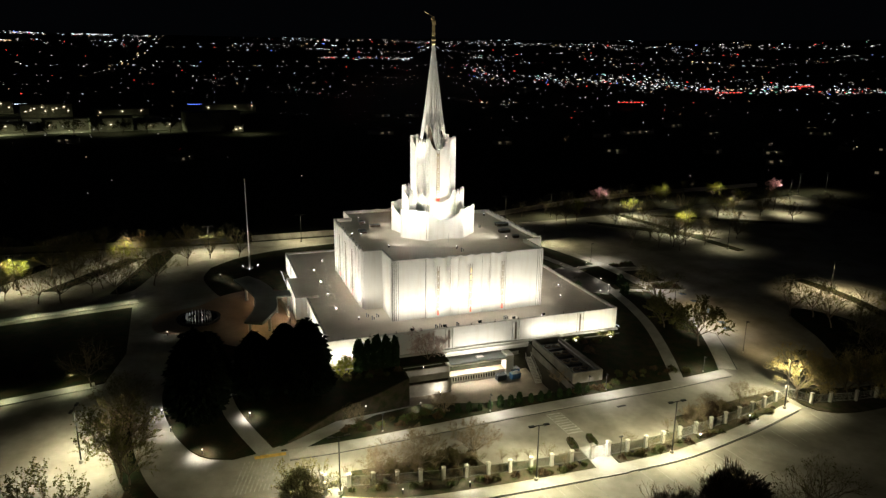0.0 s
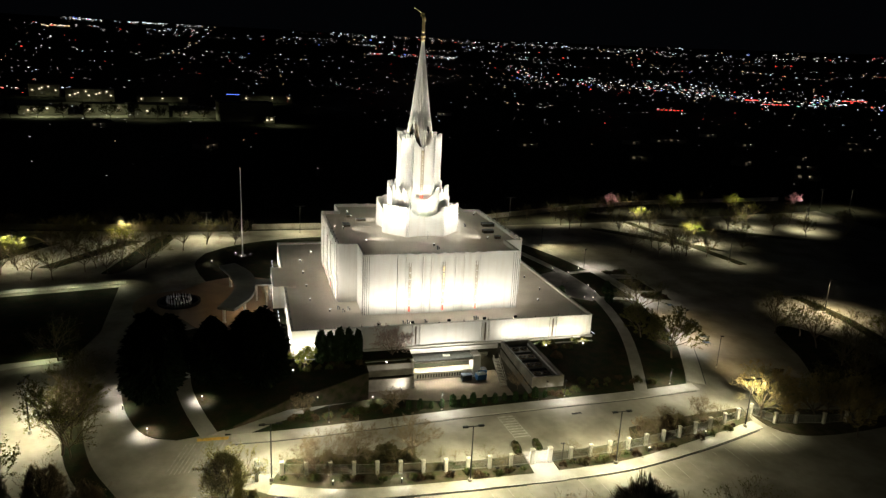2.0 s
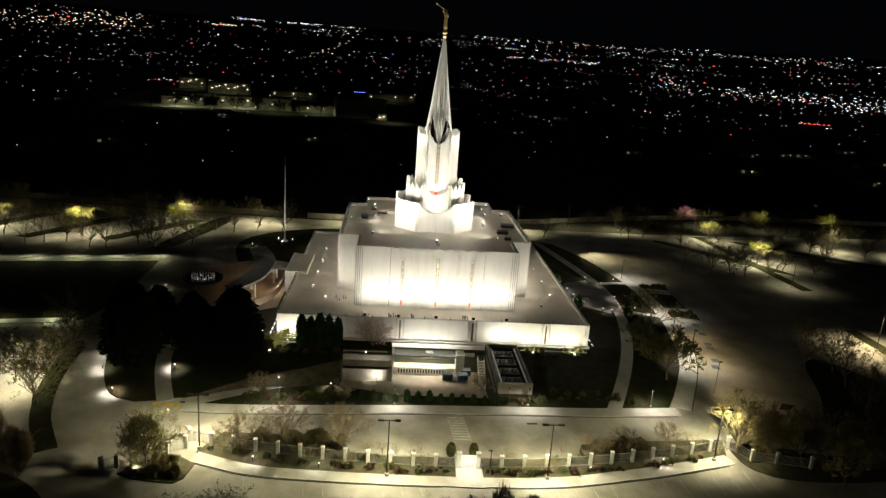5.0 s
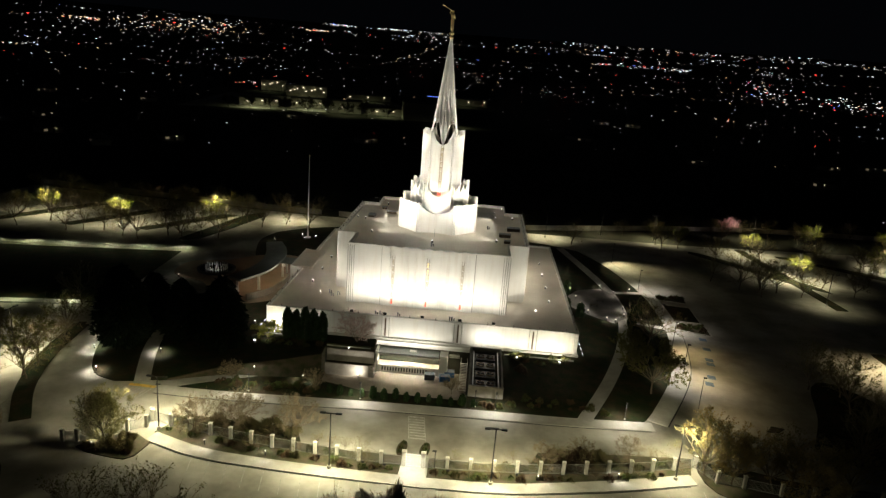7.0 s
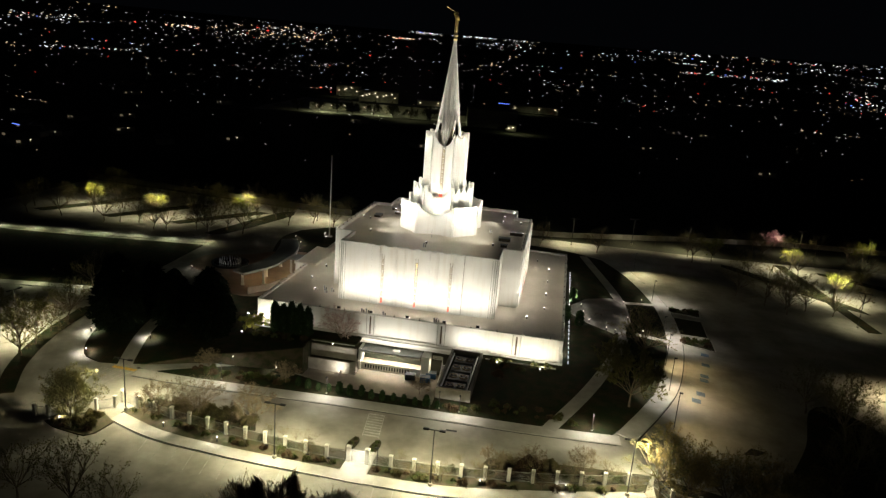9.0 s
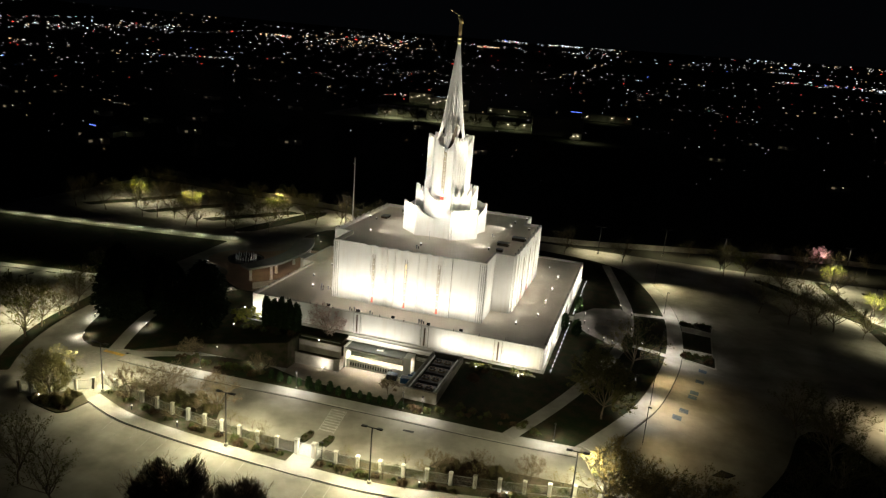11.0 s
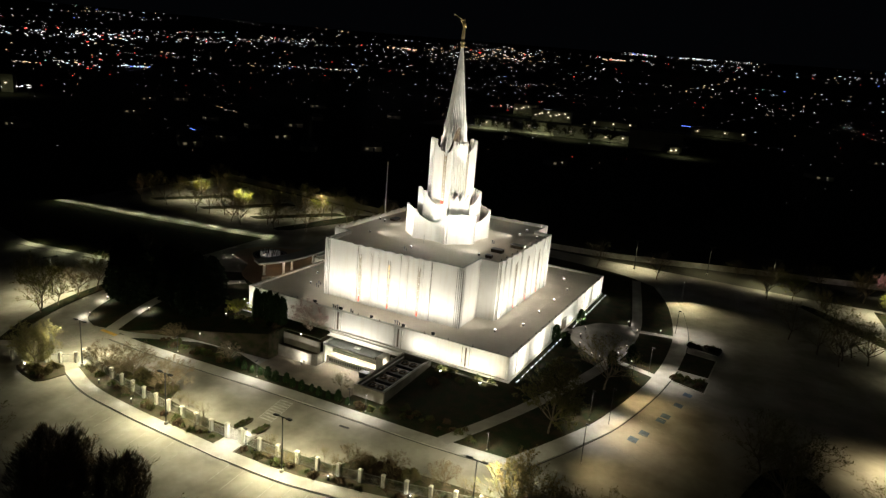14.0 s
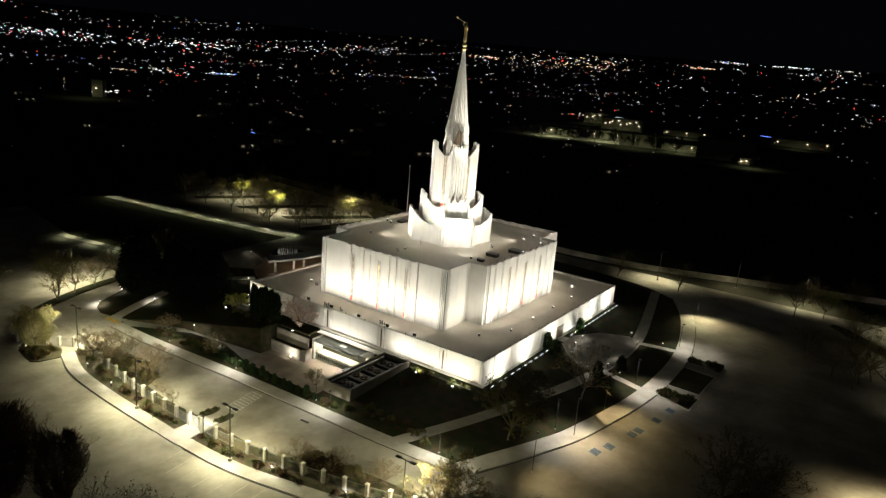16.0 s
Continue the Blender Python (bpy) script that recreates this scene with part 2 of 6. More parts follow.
def wall_run(bm, pts, tops, z0, thick, closed=True):
    """A wall along plan points, with its top at the height given for each point, thickened inwards (to the left of the run)."""
    n = len(pts)
    P = [Vector(p) for p in pts]
    inn = []
    for k in range(n):
        a, b = P[k - 1] if (closed or k) else None, P[(k + 1) % n] if (closed or k < n - 1) else None
        ds = [d.normalized() for d in ((P[k] - a) if a is not None else None, (b - P[k]) if b is not None else None) if d is not None and d.length > 1e-6]
        nn = sum((Vector((-d.y, d.x)) for d in ds), Vector((0, 0)))
        nn = nn.normalized()
        c = max(0.45, nn.dot(Vector((-ds[0].y, ds[0].x))))
        inn.append(P[k] + nn * thick / c)
    o0 = [bm.verts.new((p.x, p.y, z0)) for p in P]
    o1 = [bm.verts.new((p.x, p.y, t)) for p, t in zip(P, tops)]
    i0 = [bm.verts.new((p.x, p.y, z0)) for p in inn]
    i1 = [bm.verts.new((p.x, p.y, t)) for p, t in zip(inn, tops)]
    for k in range(n if closed else n - 1):
        j = (k + 1) % n
        bm.faces.new((o0[k], o0[j], o1[j], o1[k]))
        bm.faces.new((i0[j], i0[k], i1[k], i1[j]))
        bm.faces.new((o1[k], o1[j], i1[j], i1[k]))
        bm.faces.new((o0[j], o0[k], i0[k], i0[j]))
    if not closed:
        bm.faces.new((o0[0], o1[0], i1[0], i0[0]))
        bm.faces.new((o0[-1], i0[-1], i1[-1], o1[-1]))


# ---- the lie of the land ----
# The rise is shaped so far lights sit right in the camera's view.
def hill(r):
    return 186 * max(0.0, (r - 1700) / 2900) ** 1.7


def land(x, y):
    return 2.2 * min(max((y - 80) / 42, 0), 1)


def ramp_z(x):
    """The height of the sunken service drive along its way east."""
    return 1.0 - 4.7 * min(max((x - 10) / 24, 0), 1) ** 1.2


def slab(name, pts, lift, mat, label="", category="", thick=0.3, parent=None):
    """A sheet with a kerb edge over a plan outline, following the fall of the site."""
    bm = bmesh.new()
    vs = [bm.verts.new((x, y, 0)) for x, y in pts]
    for tri in geometry.tessellate_polygon([[Vector((x, y, 0)) for x, y in pts]]):
        try:
            bm.faces.new([vs[k] for k in tri])
        except ValueError:
            pass
    for cut in (80, 122):
        bmesh.ops.bisect_plane(bm, geom=bm.verts[:] + bm.edges[:] + bm.faces[:], plane_co=(0, cut, 0), plane_no=(0, 1, 0))
    for v in bm.verts:
        v.co.z = land(v.co.x, v.co.y) + lift
    bmesh.ops.recalc_face_normals(bm, faces=bm.faces[:])
    if bm.faces[:][0].normal.z < 0:
        bmesh.ops.reverse_faces(bm, faces=bm.faces[:])
    low = bmesh.ops.extrude_face_region(bm, geom=bm.faces[:])
    for v in [g for g in low["geom"] if isinstance(g, bmesh.types.BMVert)]:
        v.co.z -= thick
    bmesh.ops.recalc_face_normals(bm, faces=bm.faces[:])
    ob = part(name, bm, mat, parent)
    if parent is None:
        tagged(ob, label, category, kind="structure")
    return ob


def smooth_line(pts, step=2.0):
    """A Catmull-Rom line through plan points."""
    P = [Vector(p) for p in pts]
    P = [P[0] * 2 - P[1]] + P + [P[-1] * 2 - P[-2]]
    out = []
    for k in range(1, len(P) - 2):
        n = max(1, int((P[k + 1] - P[k]).length / step))
        for i in range(n):
            t = i / n
            a, b, c, d = P[k - 1:k + 3]
            out.append(0.5 * ((2 * b) + (c - a) * t + (2 * a - 5 * b + 4 * c - d) * t * t + (3 * b - a - 3 * c + d) * t ** 3))
    return [(p.x, p.y) for p in out + [P[-2]]]


def ribbon(pts, width):
    """The outline of a strip of that width along a line."""
    P = [Vector(p) for p in pts]
    left, right = [], []
    for k, p in enumerate(P):
        d = (P[min(k + 1, len(P) - 1)] - P[max(k - 1, 0)]).normalized()
        n = Vector((-d.y, d.x)) * width / 2
        left.append(tuple(p + n))
        right.append(tuple(p - n))
    return left + right[::-1]


def path(name, pts, width, lift, mat, label="", category="path", thick=0.3, parent=None, step=2.0):
    return slab(name, ribbon(smooth_line(pts, step), width), lift, mat, label, category, thick, parent)


# the ground, one sheet out to the far hillsides
def build_ground():
    bm = bmesh.new()
    radii = [0, 40, 80, 120, 160, 220, 300, 420, 600, 850, 1200, 1700, 2000, 2400, 2800, 3200, 3600, 4000, 4400, 4650, 4760]
    n = 96
    rows = [[bm.verts.new((51, 60, -0.25))]]
    for r in radii[1:]:
        row = []
        for k in range(n):
            a = k * 2 * math.pi / n
            x, y = 51 + r * math.cos(a), 60 + r * math.sin(a)
            row.append(bm.verts.new((x, y, land(x, y) * (1 if r < 500 else 0) - 0.25 + hill(r))))
        rows.append(row)
    for k in range(n):
        bm.faces.new((rows[0][0], rows[1][k], rows[1][(k + 1) % n]))
    for a, b in zip(rows[1:], rows[2:]):
        for k in range(n):
            bm.faces.new((a[k], b[k], b[(k + 1) % n], a[(k + 1) % n]))
    cuts = [((0, y, 0), (0, 1, 0)) for y in (80, 122, 98.6, 99.4, 100.6, 101, 113, 121.2, 121.6)] + [((x, 0, 0), (1, 0, 0)) for x in (10, 18, 26, 32.6, 33.2, 60.9, 61.3)]
    for co, no in cuts:
        near = [f for f in bm.faces if f.calc_center_median().length < 420]
        geom = list({e for f in near for e in f.edges}) + list({v for f in near for v in f.verts}) + near
        bmesh.ops.bisect_plane(bm, geom=geom, plane_co=co, plane_no=no)
    for v in bm.verts:
        x, y = v.co.x, v.co.y
        if math.hypot(x - 51, y - 60) < 500:
            v.co.z = land(x, y) - 0.25
            if 33 < x < 61 and 100.9 < y < 121.4:
                v.co.z = -4.6
            elif 9 < x < 33 and 98.5 < y < 113.1:
                v.co.z = min(v.co.z, ramp_z(x) - 0.8)
    tagged(part("ground", bm, M_EARTH), "dark unlit earth and suburb ground reaching the hills", "ground", kind="structure")


build_ground()

# lots and roads
slab("road", [(-100, 34), (35, 34), (35, 96.6), (8, 96.6), (8, 99), (31, 119), (35, 121.6), (35, 222), (0, 222), (-100, 232)], 0.0, M_ASPHALT, "pale asphalt drives and parking lots west of the gate", "parking lot", 0.2)
slab("road", [(35, 34), (215, 34), (250, 150), (250, 238), (130, 224), (51, 222), (35, 222), (35, 121.6), (61.1, 121.6), (61.1, 96.8), (35, 96.6)], 0.0, M_ASPHALT, "pale asphalt drives and parking lots east of the gate", "parking lot", 0.2)
FRONT_KERB = smooth_line([(9.6, 96.4), (20.8, 96.4), (36.7, 96.9), (47.3, 97.6), (66, 98.1), (79.2, 98.6), (91.2, 99.3)])
EAST_EDGE = smooth_line([(91.2, 99.3), (97, 109.5), (100.9, 120), (103.6, 132.7), (105.3, 142.2), (105.6, 155.2), (104.6, 167.5), (100.5, 186.2), (93, 204)])
BACK_EDGE = smooth_line([(93, 204), (80, 210), (51, 213), (22, 210), (8, 204), (0, 196)])
WEST_EDGE = smooth_line([(0, 196), (-2, 186), (1, 172), (4, 166)]) + smooth_line([(4, 140), (-3, 136), (-8, 128), (-9.6, 118), (-8, 108), (-5, 100.5), (-2.2, 97.6), (1, 96.5), (4, 97)])
EAST_FRONT = [p for p in FRONT_KERB if p[0] > 61.3]
RAMP_NORTH = [(33.0, 117.6), (33.0, 113.0), (26, 109.0), (18, 105.4), (9.4, 98.6), (4, 97)]
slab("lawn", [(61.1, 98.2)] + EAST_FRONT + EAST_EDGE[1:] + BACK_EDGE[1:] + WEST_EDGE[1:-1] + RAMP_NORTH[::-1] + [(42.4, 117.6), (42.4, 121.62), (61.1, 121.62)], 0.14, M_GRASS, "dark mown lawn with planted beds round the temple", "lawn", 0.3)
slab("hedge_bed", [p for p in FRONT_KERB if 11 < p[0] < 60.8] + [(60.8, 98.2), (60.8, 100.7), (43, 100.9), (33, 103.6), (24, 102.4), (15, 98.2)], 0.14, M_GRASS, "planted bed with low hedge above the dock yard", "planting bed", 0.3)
slab("plaza", smooth_line([(17, 170), (10, 173), (2, 170), (-3, 164.5), (-12, 160), (-12, 150), (-3, 145.5), (2, 138), (10, 134), (17, 138)]), 0.16, M_PLAZA, "brown paved entrance plaza under the canopy", "plaza", 0.3)
path("front_walk", [(9, 95.3), (20.8, 95.2), (47, 96.5), (66.5, 97), (79, 97.3), (92.5, 98.2)], 2.5, 0.15, M_CONCRETE, "pale concrete pavement along the front drive", "pavement")
path("front_walk_joint", [(9, 93.95), (20.8, 93.85), (47, 95.15), (66.5, 95.65), (79, 95.95), (92, 96.8)], 0.18, 0.02, M_TAR, "dark gutter line at the kerb foot", "gutter", 0.1)
path("east_walk", [(93.5, 99.5), (98.8, 109.9), (102.4, 118.4), (104.7, 128.5), (106.3, 139), (107, 152), (106, 168), (102, 186), (95.5, 205)], 3.3, 0.16, M_CONCRETE, "wide pale concrete walk curving round the east lawn", "pavement")
path("east_walk_joint", [(95.2, 98.8), (100.5, 109.3), (104.1, 118), (106.45, 128.2), (108.05, 139), (108.8, 152), (107.8, 168.3), (103.8, 186.5)], 0.18, 0.02, M_TAR, "dark gutter line beside the curved walk", "gutter", 0.1)
path("lawn_path", [(81.0, 98.2), (85.1, 107), (88.8, 116), (92.1, 126), (94.8, 137), (96.2, 146), (96.8, 154), (96, 167), (93.3, 181), (87.6, 206)], 2.4, 0.17, M_OLDWALK, "narrow concrete path through the east lawn")
path("west_path", [(5.8, 96.8), (4.2, 101), (2.2, 107), (0.8, 113), (0.5, 120), (3, 128), (7, 134)], 2.6, 0.17, M_OLDWALK, "concrete path winding between the conifers")
# the sunken service drive and dock yard
bm = bmesh.new()
north = [(6.5, 97.2), (9.6, 98.6), (18, 105.2), (26, 108.8), (33, 112.8)]
south = [(12.5, 96.3), (15, 98.0), (24, 102.3), (33, 103.5), (33.5, 103.5)]
za = [0.98, 0.95, ramp_z(18), ramp_z(26), -3.7]
rows_ = []
for k in range(5):
    lo = [bm.verts.new((*p[k], za[k] - 0.4)) for p in (north, south)]
    up = [bm.verts.new((*p[k], za[k])) for p in (north, south)]
    rows_.append(up + lo)
for a, b in zip(rows_, rows_[1:]):
    bm.faces.new((a[0], a[1], b[1], b[0]))
    bm.faces.new((a[3], a[2], b[2], b[3]))
    bm.faces.new((a[2], a[0], b[0], b[2]))
    bm.faces.new((a[1], a[3], b[3], b[1]))
bmesh.ops.recalc_face_normals(bm, faces=bm.faces[:])
tagged(part("service_drive", bm, M_OLDWALK), "worn concrete drive sloping down to the dock", "drive", kind="structure")
bm = bmesh.new()
f = bm.faces.new([bm.verts.new((x, y, -3.7)) for x, y in ((33, 103.4), (43, 101), (60.9, 101), (60.9, 121.6), (42.7, 121.6), (42.7, 116), (33, 116), (33, 112.8))])
low = bmesh.ops.extrude_face_region(bm, geom=[f])
for v in [g for g in low["geom"] if isinstance(g, bmesh.types.BMVert)]:
    v.co.z -= 0.4
bmesh.ops.triangulate(bm, faces=[f for f in bm.faces if len(f.verts) > 4])
bmesh.ops.recalc_face_normals(bm, faces=bm.faces[:])
tagged(part("dock_yard", bm, M_YARD), "worn concrete sunken loading dock yard", "yard", kind="structure")
path("outer_walk", [(14.3, 82.2), (22.7, 79.4), (32.6, 78.3), (44, 77.75), (56, 77.55), (67, 78), (77.5, 80), (86, 82), (95.4, 84.6)], 2.4, 0.15, M_CONCRETE, "pale concrete pavement outside the fence", "pavement")
path("outer_walk_joint", [(14.6, 80.75), (22.4, 78.1), (32.4, 77.0), (44, 76.45), (49.8, 76.35)], 0.2, 0.02, M_TAR, "dark gutter line at the outer kerb", "gutter", 0.1)
path("outer_walk_joint", [(57.5, 76.25), (67.2, 76.7), (77.9, 78.7), (86.4, 80.7), (94.6, 83)], 0.2, 0.02, M_TAR, "dark gutter line at the outer kerb", "gutter", 0.1)
slab("gate_ramp", [(51.8, 76.3), (56, 76.2), (55.6, 84.2), (52.2, 84.2)], 0.157, M_CONCRETE, "concrete ramp at the pedestrian gate", "pavement")
south = smooth_line([(14.3, 83.4), (22.7, 80.6), (32.6, 79.5), (44, 78.95), (52, 78.85)])
slab("planting_strip", south + [(52, 83.6), (44, 83.4), (36.5, 84.2), (35.2, 87.3), (29, 88.2), (17, 88.6)], 0.12, M_SOIL, "mulched planting strip along the fence", "planting bed")
south = smooth_line([(56, 78.85), (67, 79.2), (77.5, 81.2), (86, 83.2), (95.4, 85.8)])
slab("planting_strip", south + [(96.5, 90), (86, 89.2), (80, 88.6), (72.5, 87.6), (71, 84.2), (64, 83.4), (56, 83.6)], 0.12, M_SOIL, "mulched planting strip along the fence", "planting bed")
slab("corner_bed", smooth_line([(96.8, 89.4), (97, 84.2), (100.5, 80.5), (110, 79.5), (122, 81), (124, 85.5), (112, 86.5), (104, 88.5), (96.8, 89.4)]), 0.12, M_SOIL, "mulched corner bed with lit trees", "planting bed")
slab("west_bed", smooth_line([(5.2, 77.8), (7.2, 76.8), (13.2, 75.9), (14.3, 77), (14.9, 80.6), (12, 82.4), (8, 81), (5.2, 77.8)]), 0.15, M_SOIL, "mulched island bed beside the vehicle gate", "planting bed")
for c, tilt in ((51.7, 0.12), (55.2, 0.12)):
    slab("gate_bed", [(c + 0.75 * math.cos(a) + tilt * 1.9 * math.sin(a), 85.5 + 1.9 * math.sin(a)) for a in [k * math.pi / 10 for k in range(20)]], 0.14, M_SOIL, "small oval planting island behind the gate", "planting bed")
slab("east_median", [(148.2, 224), (151.4, 224), (158.4, 167.4), (155.2, 167)], 0.13, M_GRASS, "long lit grass median in the east lot", "lawn")
slab("island_bed", [(108, 163.2), (115, 161.6), (115.4, 164.6), (108.3, 166.3)], 0.13, M_SOIL, "planted island bed beside the curved walk", "planting bed")
slab("island_lawn", [(108.6, 148.2), (114.5, 148), (114.8, 158.2), (108.6, 159)], 0.13, M_GRASS, "small rectangular lawn island", "lawn")
slab("island_bed", [(107.9, 142.6), (114.7, 140.2), (114.9, 145.8), (108.3, 145.4)], 0.13, M_SOIL, "planted island bed beside the curved walk", "planting bed")
for pts in ([(107.75, 162.95), (115.25, 161.3), (115.7, 164.85), (108.05, 166.6)], [(108.35, 147.95), (114.75, 147.75), (115.05, 158.45), (108.35, 159.25)], [(107.65, 142.4), (114.95, 139.85), (115.15, 146.05), (108.05, 145.65)]):
    slab("kerb", pts, 0.12, M_KERB, "pale concrete kerb round a planted island", "kerb", 0.2)
slab("patio", [(84.2, 152), (88, 147), (93.6, 142.4), (97, 146.5), (97.6, 152), (97.2, 163), (94.2, 167.4), (88, 164.5), (84.2, 158)], 0.20, M_SLAB, "dark grey concrete patio with low lights", "patio")
path("patio_path", [(96.5, 144.6), (101, 143.4), (105.4, 142)], 1.6, 0.19, M_CONCRETE, "short concrete path to the patio")
path("patio_path", [(97, 165), (101, 165.8), (105, 166.5)], 1.6, 0.19, M_CONCRETE, "short concrete path to the patio")
path("patio_path", [(82.4, 154.5), (85, 154.8)], 3.0, 0.185, M_CONCRETE, "short concrete path to the patio")
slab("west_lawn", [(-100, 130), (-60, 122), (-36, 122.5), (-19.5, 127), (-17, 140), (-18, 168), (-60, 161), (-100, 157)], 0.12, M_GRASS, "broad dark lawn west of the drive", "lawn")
path("west_lawn_walk", [(-100, 158), (-76, 162), (-45, 167), (-17, 172)], 2.6, 0.14, M_CONCRETE, "lit concrete walk along the west lawn", "pavement")
path("west_lawn_walk", [(-60, 120), (-44, 122.5), (-21, 126.5)], 2.4, 0.15, M_CONCRETE, "lit concrete walk along the west lawn", "pavement")
slab("west_median", smooth_line([(-24, 180), (-18.5, 182), (-10, 214), (-15, 216), (-24, 180)]), 0.12, M_GRASS, "grass median in the far lot", "lawn")
for k in range(3):
    slab("west_median", [(-84 + 22 * k, 183 + 2 * k), (-80 + 22 * k, 182 + 2 * k), (-62 + 22 * k, 212), (-67 + 22 * k, 213)], 0.12, M_GRASS, "grass median in the far lot", "lawn")
slab("drive_island", [(-11.6, 92.2), (-12.0, 95), (-13.3, 104), (-15.2, 117), (-16.7, 116.8), (-14.9, 104), (-13.5, 95), (-12.6, 91.8)], 0.13, M_GRASS, "kerbed green strip beside the west drive", "planting bed")
path("verge", [(-6.5, 83), (-11.5, 92), (-14.6, 103), (-15.8, 116)], 3.0, 0.12, M_GRASS, "narrow grass verge with trees by the west drive", "lawn")
slab("west_corner", smooth_line([(-40, 60), (-6, 62), (0, 68), (-5, 75), (-14, 79), (-26, 80), (-40, 80)]), 0.12, M_EARTH, "dark planted corner by the west gate", "planting bed")
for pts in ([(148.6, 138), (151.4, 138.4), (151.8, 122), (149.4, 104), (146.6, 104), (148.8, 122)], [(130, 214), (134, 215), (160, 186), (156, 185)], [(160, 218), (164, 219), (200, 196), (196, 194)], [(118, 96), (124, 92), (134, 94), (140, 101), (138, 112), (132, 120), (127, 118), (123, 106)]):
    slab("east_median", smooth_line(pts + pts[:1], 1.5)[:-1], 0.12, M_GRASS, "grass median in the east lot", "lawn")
slab("drain_island", [(112, 100.2), (114.2, 100.4), (115.5, 101.6), (113.5, 102.2)], 0.1, M_SOIL, "small dark kerbed island in the drive", "planting bed")


# painted lines
def marking(name, pts, mat, label, category="road marking"):
    slab(name, pts, 0.006, mat, label, category, 0.004)


for k in range(9):
    y = 88.4 + k * 0.75
    x = 53.8 - 0.1 * k
    marking("crossing_bar", ribbon([(x - 1.2, y), (x + 1.2, y)], 0.32), M_CROSS, "worn white crossing bar")
for s in (-1.3, 1.3):
    marking("crossing_edge", ribbon([(53.8 + s, 88), (53.0 + s, 94.6)], 0.12), M_CROSS, "worn white crossing edge line")
for k in range(10):
    marking("crossing_bar", ribbon([(2.6 + 0.62 * k, 95.3 - 0.0 * k), (0.2 + 0.62 * k, 88)], 0.2), M_PAINT, "worn white crossing bar")
marking("crossing_pad", ribbon([(4, 96.1), (8.6, 95.9)], 0.8), M_YELLOW, "yellow tactile strip at the crossing")
for k in range(34):
    x = 22 + 2.75 * k
    if x > 112:
        break
    y = 76.3 + 0.0032 * (x - 53) ** 2
    if not 51 < x < 57:
        marking("stall_line", ribbon([(x, y - 0.2), (x + 0.6 - 0.012 * (x - 53), y - 5.6)], 0.13), M_PAINT, "faded white parking stall line")
for k in range(9):
    a = Vector((104.3, 112)).lerp(Vector((110.9, 139)), k / 8)
    marking("stall_line", ribbon([(a.x, a.y), (a.x + 5.2, a.y - 2.0)], 0.12), M_PAINT, "white parking stall line")
for x, y in ((106.9, 115.7), (108.1, 118.5), (109.7, 124.5), (110.1, 126.6), (111.3, 132.3), (112.1, 137.8)):
    marking("stall_badge", [(x - 0.75, y - 0.7), (x + 0.75, y - 1.1), (x + 0.95, y + 0.5), (x - 0.55, y + 0.9)], M_BLUE, "blue painted accessible stall badge")
marking("drain_cover", ribbon([(64.8, 93.3), (66.6, 93.4)], 0.5), M_TAR, "dark drain grate in the drive", "drain")

# ---- the temple ----
CX, CY = 51.1, 154.5
temple = empty("temple", (CX, CY, 2.2), "white floodlit stone temple with a stepped tower and spire", "temple")


def tpart(name, bm, mat, parent=None, label="", smooth=False):
    """A part of the temple, its mesh given in world metres."""
    for v in bm.verts:
        v.co -= Vector((CX, CY, 2.2))
    return part(name, bm, mat, parent or temple, label, smooth)


def octagon_tier(name, W, a, recess, z0, top, dip, flutes, notch, sag=0.0):
    """A tower tier: four hollowed faces with sagging tops, and four corner faces cut into upright flutes."""
    pts, tops = [], []
    for q in range(4):
        face = []
        for k in range(13):
            s = -1 + 2 * k / 12
            face.append((a * s, -W + recess * (1 - s * s), top - dip * (1 - s * s) ** 0.8))
        A, B = Vector((a, -W)), Vector((W, -a))
        nrm = Vector((1, -1)).normalized()
        face.append((a + 0.12, -W + 0.45, top - 0.3))
        for k in range(flutes * 2 + 1):
            t = 0.08 + 0.84 * k / (flutes * 2)
            p = A.lerp(B, t) + nrm * (0.0 if k % 2 else 0.22 if flutes > 2 else 0.1)
            face.append((p.x, p.y, top - (notch if k % 2 else 0.0) - sag * math.sin(math.pi * t)))
        face.append((W - 0.45, -a - 0.12, top - 0.3))
        c, s = (1, 0, -1, 0)[q], (0, 1, 0, -1)[q]
        for x, y, z in face:
            pts.append((CX + c * x - s * y, CY + s * x + c * y))
            tops.append(z)
    bm = bmesh.new()
    wall_run(bm, pts, tops, z0, 0.3)
    return tpart(name, bm, M_STONE)


def flat_roof(name, pts, z, t=0.3, mat=None):
    bm = bmesh.new()
    f = bm.faces.new([bm.verts.new((x, y, z)) for x, y in pts])
    low = bmesh.ops.extrude_face_region(bm, geom=[f])
    for v in [g for g in low["geom"] if isinstance(g, bmesh.types.BMVert)]:
        v.co.z -= t
    bmesh.ops.recalc_face_normals(bm, faces=bm.faces[:])
    return tpart(name, bm, mat or M_ROOF)


PX0, PX1, PY0, PY1, PZ = 19.6, 82.3, 121.6, 187.3, 7.2
